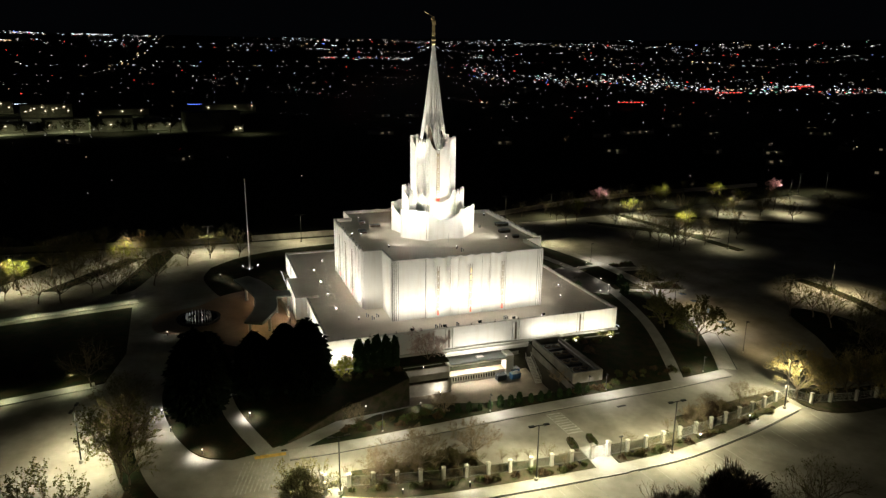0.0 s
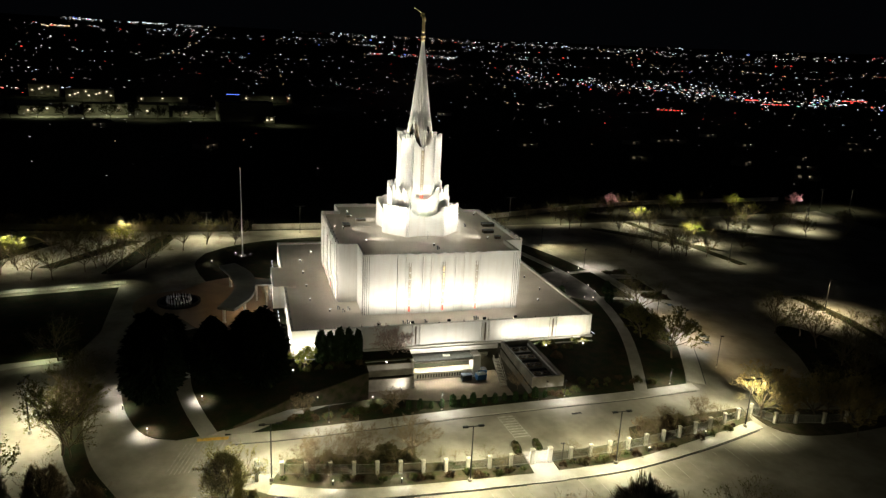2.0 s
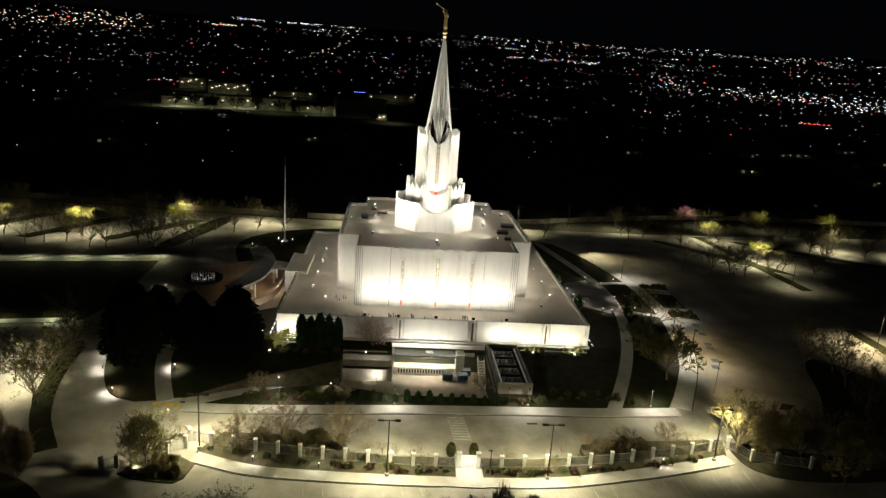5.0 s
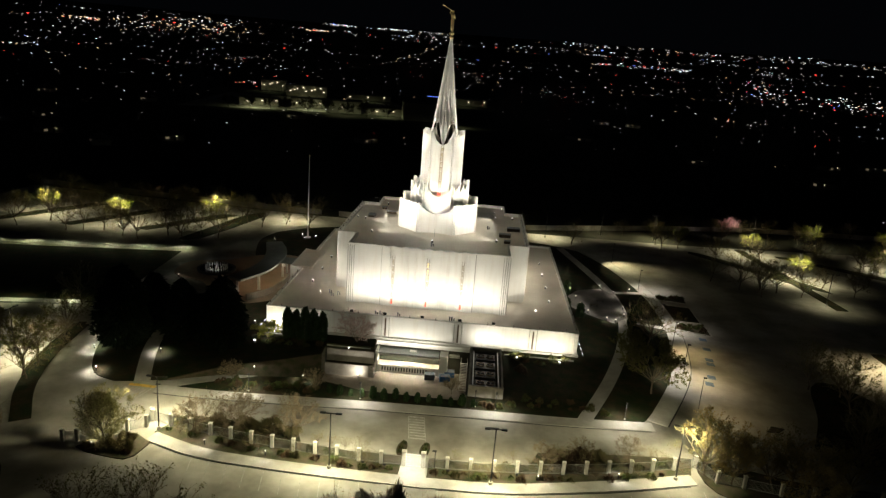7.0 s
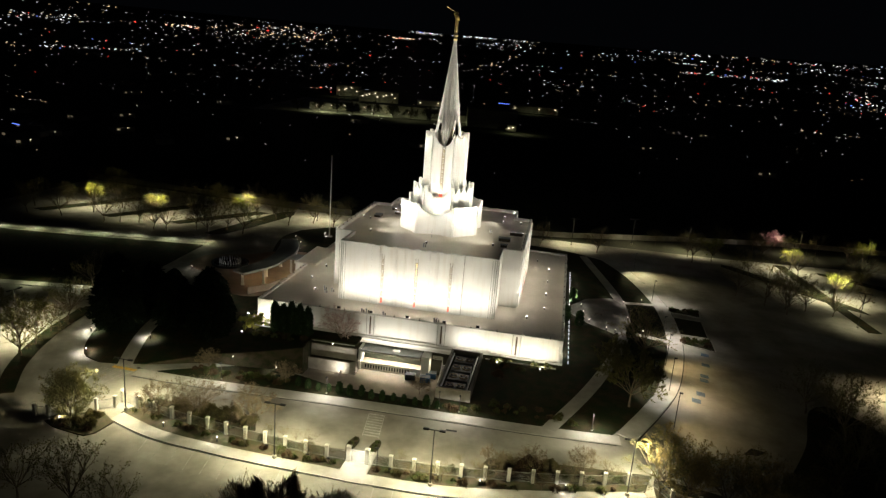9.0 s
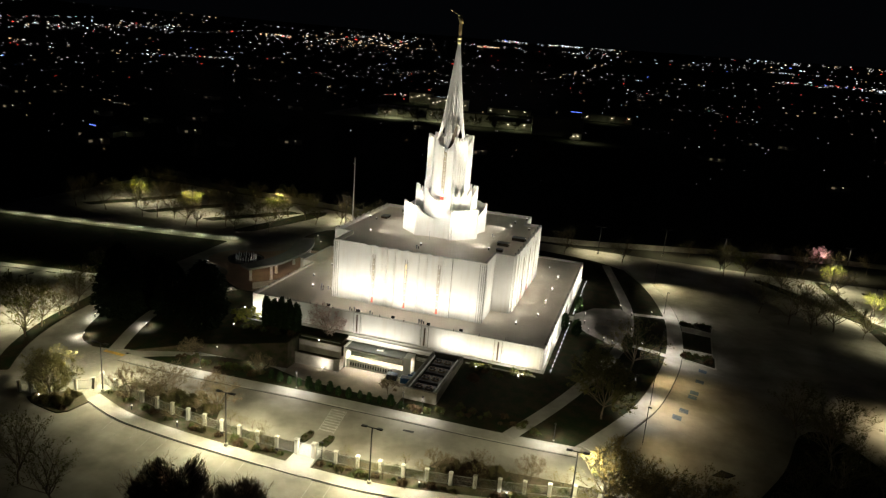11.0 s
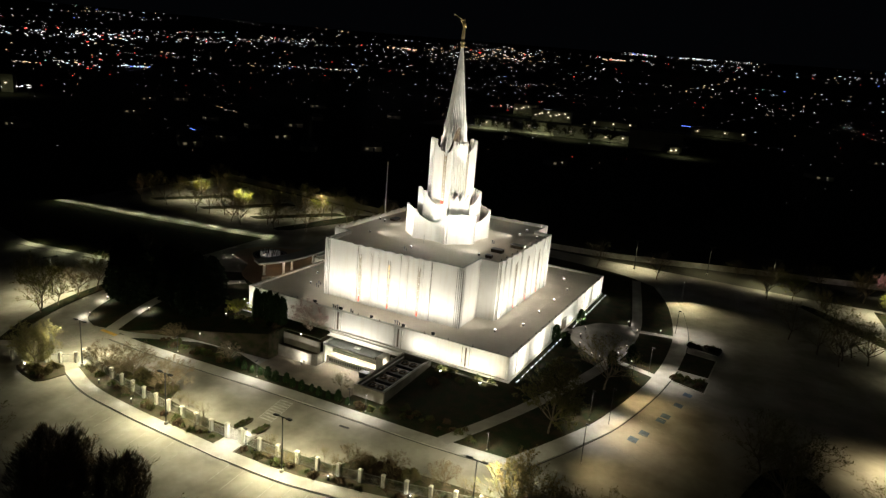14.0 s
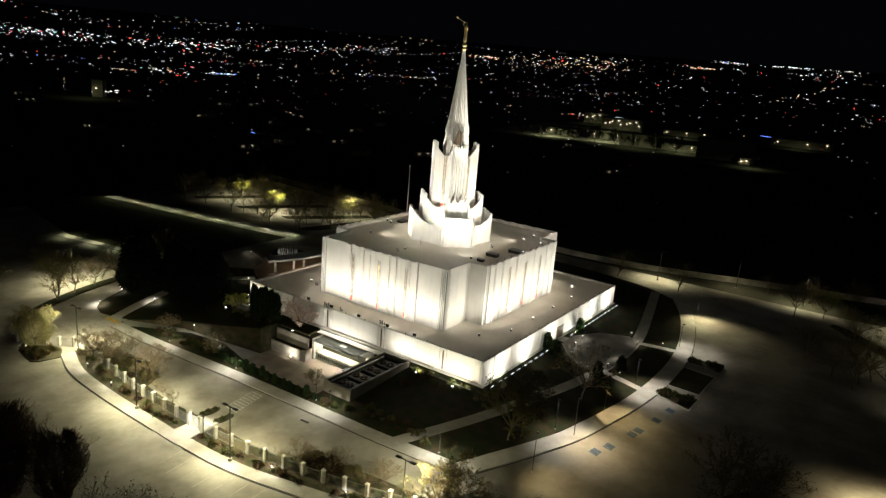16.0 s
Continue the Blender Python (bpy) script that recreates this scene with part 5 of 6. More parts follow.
gate = empty("pedestrian_gate", (53.9, 81.1, 0.1), "white steel pedestrian gate between two tall stone posts", "gate")
for s in (-1.4, 1.4):
    post(53.9 + s, 81.1, 1.22, gate)
for s in (-1, 1):
    leaf = part("gate_frame", boxed(s * 0.53 - 0.5, s * 0.53 + 0.5, -0.03, 0.03, 2.0, 2.07), M_WHITEMETAL, gate)
    part("gate_rail", boxed(s * 0.53 - 0.5, s * 0.53 + 0.5, -0.03, 0.03, 0.15, 0.22), M_WHITEMETAL, leaf)
    for k in range(8):
        part("bar", boxed(s * 0.53 - 0.5 + k * 0.136, s * 0.53 - 0.46 + k * 0.136, -0.02, 0.02, 0.23, 1.99), M_WHITEMETAL, leaf)
spot((53.9, 79.4, 3.2), (53.9, 79.0, 0), 330, 140, WHITE, 0.03)
spot((53.9, 83.6, 3.2), (53.9, 81.2, 1), 520, 140, WHITE, 0.03)
sign = empty("gate_lamp_post", (57.0, 80.3, 0.12), "short black lamp post beside the gate", "lamp post")
part("pole", tubed((0, 0, 0), (0, 0, 3.4), 0.06, 0.05, 8), M_BLACK, sign)
part("lamp_head", soft_box(-0.45, 0.2, -0.15, 0.15, 3.4, 3.52, 0.03), M_BLACK, sign)
for x in (40, 43.4, 46.6, 49.8, 59, 62.2, 65.6, 69):
    b = empty("fence_floodlight", (x, curve_y(x) - 1.1, land(x, 80) + 0.13), "small black garden floodlight in the mulch", "floodlight", "garden floodlights")
    part("stake", tubed((0, 0, 0), (0, 0, 0.5), 0.03, 0.03, 6), M_BLACK, b)
    part("housing", soft_box(-0.22, 0.22, -0.12, 0.12, 0.5, 0.8, 0.03), M_BLACK, b)
# perimeter wall at the back of the grounds; lack of light is coloured into its west stretch
b = bmesh.new()
pts = smooth_line([(-100, 236), (-10, 226), (30, 225), (70, 226.5), (107, 238), (125, 244), (170, 256), (250, 262)], 6)
wall_run(b, [p for p in pts if p[0] < 8], [3.7] * len([p for p in pts if p[0] < 8]), 1.6, 0.3, closed=False)
tagged(part("boundary_wall", b, M_SHADEWALL), "long boundary wall behind the west lot, coloured dark as unlit", "wall", kind="structure")
b = bmesh.new()
pts = [p for p in pts if p[0] >= 8]
wall_run(b, pts, [3.7] * len(pts), 1.6, 0.3, closed=False)
tagged(part("boundary_wall", b, M_OLDWALL), "long pale boundary wall behind the grounds", "wall", kind="structure")

# ---- plants ----
def add_tube(V, F, p, q, r0, r1, n):
    d = (q - p).normalized()
    s = d.orthogonal().normalized()
    t = d.cross(s)
    k0 = len(V)
    for c, r in ((p, r0), (q, r1)):
        for k in range(n):
            a = k * 2 * math.pi / n
            V.append(c + (s * math.cos(a) + t * math.sin(a)) * r)
    for k in range(n):
        F.append((k0 + k, k0 + (k + 1) % n, k0 + n + (k + 1) % n, k0 + n + k))


def raw(name, V, F, mat):
    me = bpy.data.meshes.new(name)
    me.from_pydata([tuple(v) for v in V], [], F)
    me.materials.append(mat)
    me.update()
    return me


def bare_tree(seed, high, spread, leaf=None, leaves=0, leaf_size=0.16, upright=0.35, slim=0.6):
    """Meshes of a leafless or budding tree: trunk with limbs, and a crown of fine twigs with small leaves."""
    rnd = random.Random(seed)
    V1, F1, V2, F2, V3, F3 = [], [], [], [], [], []
    tips = []

    def grow(p, d, length, r, level):
        steps = 3 if level < 2 else 2
        q = p
        for k in range(steps):
            d = (d + Vector((rnd.gauss(0, 0.13), rnd.gauss(0, 0.13), rnd.gauss(0.04, 0.08)))).normalized()
            e = q + d * length / steps
            ra, rb = r * (1 - 0.4 * k / steps), r * (1 - 0.4 * (k + 1) / steps)
            add_tube(V1 if level < 2 else V2, F1 if level < 2 else F2, q, e, ra, rb, 7 if level == 0 else 5 if level == 1 else 3)
            q = e
            if level > 0 and level < 4:
                for _ in range(1 if level < 3 else rnd.choice((0, 1, 1))):
                    side = d.orthogonal().normalized()
                    side.rotate(Matrix.Rotation(rnd.uniform(0, 6.28), 3, d))
                    nd = (d * rnd.uniform(0.5, 1.0) + side * rnd.uniform(0.5, 0.95) + Vector((0, 0, upright * 0.6))).normalized()
                    grow(q, nd, length * rnd.uniform(0.5, 0.7), rb * 0.6, level + 1)
        if level == 0:
            n = rnd.randint(6, 8)
            for k in range(n):
                a = k * 2 * math.pi / n + rnd.uniform(-0.3, 0.3)
                nd = Vector((math.cos(a) * spread, math.sin(a) * spread, rnd.uniform(0.5, 1.3))).normalized()
                grow(p.lerp(q, rnd.uniform(0.72, 1.0)), nd, high * rnd.uniform(0.34, 0.46), r * 0.5, 1)
            grow(q, Vector((rnd.gauss(0, .1), rnd.gauss(0, .1), 1)).normalized(), high * 0.4, r * 0.55, 1)
        elif level < 4:
            for k in range(2):
                side = d.orthogonal().normalized()
                side.rotate(Matrix.Rotation(rnd.uniform(0, 6.28), 3, d))
                grow(q, (d + side * rnd.uniform(0.3, 0.7)).normalized(), length * rnd.uniform(0.5, 0.68), r * 0.5, level + 1)
        if level >= 3:
            tips.append((p, q))

    grow(Vector((0, 0, -0.1)), Vector((0, 0, 1)), high * 0.3, high * 0.02, 0)
    for k in range(leaves):
        p, q = tips[rnd.randrange(len(tips))]
        c = p.lerp(q, rnd.random()) + Vector((rnd.gauss(0, .12), rnd.gauss(0, .12), rnd.gauss(0, .12)))
        n = Vector((rnd.gauss(0, 1), rnd.gauss(0, 1), rnd.gauss(0.4, 1))).normalized()
        s = n.orthogonal().normalized() * leaf_size * rnd.uniform(0.6, 1.3)
        t = n.cross(s)
        k0 = len(V3)
        V3.extend((c - s, c + t * slim, c + s, c - t * slim))
        F3.append((k0, k0 + 1, k0 + 2, k0 + 3))
    ms = [("trunk", raw("trunk", V1, F1, M_BARK)), ("crown", raw("crown", V2, F2, M_TWIG))]
    if leaves:
        ms.append(("foliage", raw("foliage", V3, F3, leaf)))
    return ms


def clumps(seed, n, shape, size, mat, name="foliage", droop=0.3, wide=0.45):
    """Foliage of many small tufts over a form; shape(u, a) gives radius and height."""
    rnd = random.Random(seed)
    V, F = [], []
    for k in range(n):
        u, a = rnd.random(), rnd.uniform(0, 2 * math.pi)
        r, z = shape(u, a)
        r *= rnd.uniform(0.62, 1.06)
        c = Vector((r * math.cos(a), r * math.sin(a), z + rnd.gauss(0, size * 0.5)))
        out = Vector((math.cos(a), math.sin(a), -droop + rnd.gauss(0, 0.35))).normalized()
        side = out.orthogonal().normalized()
        side.rotate(Matrix.Rotation(rnd.uniform(0, 6.28), 3, out))
        s = size * rnd.uniform(0.6, 1.4)
        k0 = len(V)
        w = out.cross(side)
        V.extend((c - side * s * wide, c + side * s * wide, c + out * s, c + w * s * wide * 0.8))
        F.extend(((k0, k0 + 1, k0 + 2), (k0, k0 + 3, k0 + 2), (k0 + 1, k0 + 2, k0 + 3)))
    return raw(name, V, F, mat)


def plant(name, meshes, x, y, scale, turn, label, category, group, lift=0.14, z=None):
    ob = empty(name, (x, y, (land(x, y) + lift) if z is None else z), label, category, group)
    ob.rotation_euler.z = turn
    ob.scale = (scale, scale, scale)
    for n, me in meshes:
        o = new(n, me)
        o.parent = ob
    return ob


def trunk_mesh(h, r):
    V, F = [], []
    add_tube(V, F, Vector((0, 0, -0.1)), Vector((0, 0, h)), r, r * 0.35, 8)
    return raw("trunk", V, F, M_BARK)


BARE = [bare_tree(11 + k, 8.5, 1.0, M_BUD, 500, 0.13) for k in range(5)]
BUDS = [bare_tree(31 + k, 9.0, 0.8, M_BUD, 2400, 0.11) for k in range(3)]
GOLDEN = bare_tree(51, 9.0, 0.9, M_YLEAF, 1700, 0.17)
BLOOM = bare_tree(61, 6.5, 0.9, M_BLOSSOM, 2400, 0.15)
TWIGGY = [bare_tree(101 + k, 6.4, 1.05, M_TWIG, 3200, 0.26, 0.6, 0.1) for k in range(3)]
CORNER = [bare_tree(111 + k, 8.6, 0.8, M_YTWIG, 5000, 0.2, 0.6, 0.22) for k in range(2)]
TALL = [bare_tree(71 + k, 12.0, 0.6, M_BUD, 1500, 0.15, 0.8) for k in range(2)]
BUSHY = [bare_tree(81 + k, 7.6, 0.42, M_DARKTWIG, 1200, 0.07, 1.6) for k in range(2)]


def cone(h, r):
    return lambda u, a: (r * (1 - u ** 2.6) ** 0.62 * (0.86 + 0.14 * math.sin(5 * a + 9 * u)) * (0.35 + 0.65 * min(1, u * 6)), h * (0.03 + 0.97 * u))


def column(h, r):
    return lambda u, a: (r * (0.75 + 0.25 * math.sin(3 * a)) * min(1, 3.2 * (1 - u)) ** 0.6, h * u)


def mound(h, r):
    return lambda u, a: (r * math.cos(u * 1.45) ** 0.7 * (0.74 + 0.2 * math.sin(3 * a + 2) + 0.14 * math.sin(7 * a)), h * math.sin(u * 1.5) * (0.8 + 0.3 * math.sin(2 * a)))


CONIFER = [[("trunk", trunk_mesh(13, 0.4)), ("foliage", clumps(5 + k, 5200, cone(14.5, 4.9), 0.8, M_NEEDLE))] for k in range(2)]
CYPRESS = [("trunk", trunk_mesh(5, 0.15)), ("foliage", clumps(8, 1700, column(6.0, 0.95), 0.42, M_CYPRESS, droop=-0.8))]
SMALLCONE = [("trunk", trunk_mesh(1.5, 0.06)), ("foliage", clumps(9, 420, cone(2.3, 0.62), 0.3, M_CYPRESS, droop=-0.3))]
SHRUB = [[("foliage", clumps(12 + k, 480, mound(0.75, 0.95), 0.24, m, droop=-0.6, wide=0.25))] for k, m in enumerate((M_SHRUB, M_SHRUB, M_RED))]
BIGSHRUB = [("foliage", clumps(17, 1600, mound(2.2, 2.8), 0.32, M_RED, droop=-0.4))]

for k in range(2):
    BUSHY[k].append(("foliage", clumps(90 + k, 13000, lambda u, a: (2.75 * math.sin(math.pi * (0.05 + 0.78 * u)) ** 0.75 * (0.8 + 0.2 * math.sin(5 * a + k + 2 * u)), 1.0 + 6.8 * u + 0.5 * math.sin(3 * a + k)), 0.36, M_DARKTWIG, droop=-1.4, wide=0.1)))
WILLOW = bare_tree(95, 7.6, 0.8, M_STRAW, 8000, 0.09, 0.8)
DARKTREE = bare_tree(97, 9.5, 0.9, M_DARKLEAF, 6500, 0.15)
rnd = random.Random(21)


def many(kind, name, spots_, label, category, group, lo=0.85, hi=1.15, lift=0.14):
    for k, (x, y) in enumerate(spots_):
        plant(name, kind[k % len(kind)], x, y, rnd.uniform(lo, hi), rnd.uniform(0, 6.28), label, category, group, lift)


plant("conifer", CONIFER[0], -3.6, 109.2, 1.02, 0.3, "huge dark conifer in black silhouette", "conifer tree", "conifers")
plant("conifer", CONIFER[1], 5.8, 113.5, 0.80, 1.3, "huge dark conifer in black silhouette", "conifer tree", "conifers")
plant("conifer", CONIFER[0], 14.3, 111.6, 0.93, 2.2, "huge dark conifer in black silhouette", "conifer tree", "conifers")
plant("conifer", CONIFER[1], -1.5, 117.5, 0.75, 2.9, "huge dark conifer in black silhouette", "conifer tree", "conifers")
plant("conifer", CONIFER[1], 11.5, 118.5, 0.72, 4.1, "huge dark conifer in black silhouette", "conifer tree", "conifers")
for k in range(5):
    plant("cypress", CYPRESS, 24.8 + k * 1.75, 118.3 + 0.2 * (k % 2), (1.0, 0.94, 1.05, 1.0, 0.95)[k], k * 1.1, "tall dark columnar cypress against the wall", "cypress tree", "cypress row", 0.14)
plant("blossom_tree", BLOOM, 38.9, 119.3, 1.05, 0.5, "blossoming tree with pale pink flowers", "tree", "", z=0.85)
WILLOW.append(("foliage", clumps(93, 6500, lambda u, a: (3.1 * math.sin(math.pi * (0.12 + 0.78 * u)) ** 0.8 * (0.82 + 0.18 * math.sin(4 * a + 3 * u)), 1.0 + 5.6 * u), 0.42, M_STRAW, droop=-1.2, wide=0.07)))
BEDBUSH = [("foliage", clumps(94, 2200, mound(1.5, 2.2), 0.4, M_HEDGE, droop=-0.9, wide=0.14))]
for x, y, sc in ((7.2, 78.2, 0.62), (9.6, 78.0, 0.7), (12.2, 78.4, 0.72), (11.4, 80.6, 0.7)):
    plant("hedge", BEDBUSH, x, y, sc, x, "low brown-green brush in the island bed", "hedge", "island brush")
plant("willow_tree", WILLOW, 8.6, 79.3, 1.05, 0.4, "pale straw-coloured young tree in the island bed", "tree", "")
plant("leafy_tree", DARKTREE, 94.6, 109.5, 1.0, 0.5, "dark leafy tree on the unlit lawn", "tree", "dark trees")
plant("leafy_tree", DARKTREE, 93.4, 119.5, 0.8, 2.5, "dark leafy tree on the unlit lawn", "tree", "dark trees")
for x, y, sc in ((51.5, 84.2, 0.5), (51.6, 85.3, 0.55), (51.9, 86.5, 0.5), (55.0, 84.2, 0.5), (55.2, 85.3, 0.55), (55.4, 86.5, 0.5)):
    plant("shrub", SHRUB[0], x, y, sc, x, "low green garden shrub", "shrub", "garden shrubs")
for k in range(9):
    plant("shrub", SHRUB[2 - k % 2], 7.2 + 0.72 * k, 78.2 + 1.2 * math.sin(k * 2.1), 0.45 + 0.04 * k, k, "low garden shrub in the island bed", "shrub", "garden shrubs")
for x, y in ((70.9, 118.9), (69.5, 118.6), (72.2, 118.8), (77.4, 119.2), (79.9, 119.3)):
    plant("shrub", SHRUB[0], x, y, 1.1, x, "bright floodlit shrub at the podium foot", "shrub", "lit shrubs")
GOLDBUSH = bare_tree(53, 4.6, 1.0, M_YLEAF, 3600, 0.13)
plant("golden_tree", GOLDBUSH, 21.6, 116.4, 0.85, 0.5, "small yellow-leaved tree lit at the wall", "tree", "")
plant("golden_tree", CORNER[1], 97.6, 87.2, 1.0, 2.5, "yellow-brown twigged tree lit by the street lamp", "tree", "")
many(BARE, "tree", [(-52, 180), (-47, 182), (-39, 177), (-34, 176), (-28, 182), (-20, 186), (-82, 178), (-71, 179), (-56, 178), (-62, 196), (-40, 200), (-70, 206), (-26, 185), (-19, 205), (-16, 211), (-21.5, 126), (74, 213), (92, 212.5)], "bare tree with lit grey branches", "tree", "bare trees")
many(BARE, "tree", [(138.2, 173), (144, 178), (141, 181), (137, 187), (181, 207), (121.5, 215), (160, 186), (170, 212), (196, 216), (134, 178), (128, 184), (146, 232), (176, 240)], "bare tree in the dim parking lot", "tree", "bare trees")
many(BUDS, "tree", [(98.3, 130), (131, 115), (130, 109), (129, 101), (126, 117), (124, 94), (109, 84), (97.4, 86.2)], "budding tree with sparse new leaves", "tree", "budding trees")
many(BUDS, "tree", [(-13.8, 99), (-13, 94.5), (-15.6, 110)], "budding tree with sparse new leaves", "tree", "budding trees", 0.8, 1.0)
many(TWIGGY, "tree", [(20.6, 83.6), (26.2, 85.3), (35.2, 86.2), (-15, 104.5)], "low spreading densely twigged bare tree in the planting strip", "tree", "bare trees", 0.88, 1.0)
many(TWIGGY, "tree", [(73, 84.5), (79, 86.8), (86.5, 88.2), (58.4, 102.6), (20.5, 100.0), (35, 99.5)], "small bare tree in the planting bed", "tree", "bare trees", 0.45, 0.6)
for x, y, sc in ((53.2, 52.8, 1.75), (57.7, 57.9, 1.28), (48.0, 56.2, 1.3)):
    plant("tree", BUSHY[int(x) % 2], x, y, sc, x, "dense upright vase-shaped tree at the lot's edge", "tree", "lot trees", 0.0)
many(BARE, "tree", [(69.5, 57.5), (75, 60)], "bare spreading tree at the lot's edge", "tree", "lot trees", 0.9, 1.0, 0.0)
many(CORNER, "tree", [(101, 84.5), (106.5, 83.4), (112, 83.5), (118.5, 84), (110, 78), (124, 80)], "bare brown-twigged tree at the dark street corner", "tree", "corner trees", 0.75, 1.0)
VERGE = bare_tree(98, 10.5, 0.5, M_DARKLEAF, 4500, 0.13, 0.9)
many([VERGE], "leafy_tree", [(-14.2, 95.4), (-21, 81)], "tall leafy tree beside the west drive", "tree", "verge trees", 0.85, 1.05)
many(TALL, "tree", [(15, 61), (23, 60), (31, 58)], "bare upright tree at the lot's edge", "tree", "lot trees", 0.62, 0.75, 0.0)
many(BUSHY, "tree", [(-12.5, 80), (-19, 80), (-20, 74), (-26, 78), (-12, 73), (-7, 76)], "dense dark tree by the west drive", "tree", "verge trees", 0.8, 1.0)
many(BARE, "tree", [(130, 96), (136, 104), (120, 88), (142, 112)], "bare tree on the dark grass median", "tree", "bare trees", 0.8, 1.0)
many(BUDS, "tree", [(136, 206), (152, 212), (164, 203), (176, 192), (188, 212), (200, 206), (214, 214), (226, 198), (238, 212), (150, 176), (166, 180), (206, 196)], "budding tree in the lit parking lot", "tree", "budding trees", 0.7, 1.0)
many([GOLDEN], "tree", [(152.6, 222), (157.6, 197), (185, 212), (207, 226), (128, 219), (-22.5, 203), (-47, 191), (-73, 197)], "tree with yellow-green leaves beside a lamp", "tree", "lit trees", 0.65, 0.85)
many(BUDS, "tree", [(-86, 186), (-79, 192), (-66, 187), (-60, 203), (-52, 207), (-44, 185), (-33, 192), (-28, 199), (-36, 209), (-12, 204), (-6, 200), (0, 206), (-54, 196), (-74, 210), (8, 203), (-22, 178), (-14, 184)], "budding tree among the far lot's islands", "tree", "budding trees", 0.8, 1.15)
many(BARE, "tree", [(112 + 11 * j, 232 + 2.5 * j) for j in range(9)] + [(-90 + 12 * j, 222 + (j % 3)) for j in range(9)], "bare tree before the boundary wall", "tree", "bare trees", 0.6, 0.9)
PINK = bare_tree(62, 7.0, 0.9, M_PINK, 2200, 0.2)
for x, y in ((152, 243.5), (240, 242)):
    plant("blossom_tree", PINK, x, y, 0.9, x, "pink-flowering tree lit by a lamp at the boundary", "tree", "lit pink trees")
    spot((x + 1.0, y - 4.5, 8.5), (x, y, 5.5), 420, 120, (1.0, 0.85, 0.8), 0.05)
many([GOLDEN], "tree", [(182, 244), (207, 241), (148.6, 110), (176.4, 236)], "tree with yellow-green leaves beside a lamp", "tree", "lit trees", 0.6, 0.8)
many(BUDS, "tree", [(121.1, 221.5)], "pale budding tree before the boundary wall", "tree", "budding trees", 0.8, 0.9)
many(TALL, "tree", [(139.0, 177.3)], "tall narrow bare tree in the dark lot", "tree", "bare trees", 0.8, 0.9)
for x, y in ((182, 240), (207, 237), (254, 241), (269, 240)):
    street_lamp(x, y, 700, 10, LOT, 140, 1.3)
for k in range(14):
    x = 37.5 + k * 1.9
    plant("dwarf_conifer", SMALLCONE, x, 98.7 + 0.012 * (x - 37) + rnd.uniform(-0.2, 0.5), rnd.uniform(0.5, 0.95), k, "small green conical conifer along the walk", "shrub", "dwarf conifers")
for x, y in ((83, 147), (82.8 + 3.2, 144.5), (84.6, 160.5), (97, 140.6), (99.5, 146.5)):
    plant("dwarf_conifer", SMALLCONE, x, y, 1.5, x, "conical conifer beside the patio", "shrub", "dwarf conifers")
plant("spreading_shrub", BIGSHRUB, 78.2, 85.6, 1.0, 0.2, "broad reddish spreading shrub in the planting strip", "shrub", "")
plant("spreading_shrub", BIGSHRUB, 74.8, 86.2, 0.65, 1.2, "broad reddish spreading shrub in the planting strip", "shrub", "")
many(BARE, "shrub", [(16 + 2.1 * j + rnd.uniform(-0.6, 0.6), curve_y(16 + 2.1 * j) + rnd.choice((-1.5, 1.4, 2.4))) for j in range(38) if not 48 < 16 + 2.1 * j < 60], "leafless twiggy shrub in the mulch", "shrub", "twiggy shrubs", 0.2, 0.34)
plant("spreading_shrub", BIGSHRUB, 71, 113.5, 0.5, 1.2, "lit shrub beside the plant yard", "shrub", "")
HEDGE = [("foliage", clumps(19, 2600, mound(1.7, 2.6), 0.4, M_HEDGE, droop=-0.8, wide=0.16))]
for x, y, sc in ((23, 86.4, 0.8), (27.2, 86.6, 0.9), (31.2, 86.7, 0.95), (34.4, 86.0, 0.7), (75.2, 86.0, 0.8), (81.5, 87.4, 0.7)):
    plant("hedge", HEDGE, x, y, sc, x, "dense brown-green hedge behind the fence", "hedge", "fence hedges")
shrubs = []
for k in range(58):
    x = 16 + k * 1.38
    if 51.6 < x < 56.4:
        continue
    shrubs.append((x + rnd.uniform(-0.4, 0.4), curve_y(x) - 1.7 + rnd.choice((0, 0.4, 2.6, 3.2)) * (1 if abs(x - 54) > 12 else 0.2) + rnd.uniform(-0.2, 0.2)))
for x0, x1, y0, y1, n in ((108.5, 114.6, 141.5, 145, 14), (108.6, 114.8, 162.6, 165.4, 14), (18, 36, 98.2, 100.4, 24), (68, 86, 100.4, 103.5, 16), (60, 67, 98.6, 100, 10), (21, 32, 114.5, 116.5, 14), (68, 81, 116.4, 118, 5)):
    shrubs += [(rnd.uniform(x0, x1), rnd.uniform(y0, y1)) for _ in range(n)]
for k, (x, y) in enumerate(shrubs):
    on = 0.14
    plant("shrub", SHRUB[k % 3], x, y, rnd.uniform(0.45, 1.05), rnd.uniform(0, 6), ("low green garden shrub", "low green garden shrub", "low reddish garden shrub")[k % 3], "shrub", "garden shrubs", on)

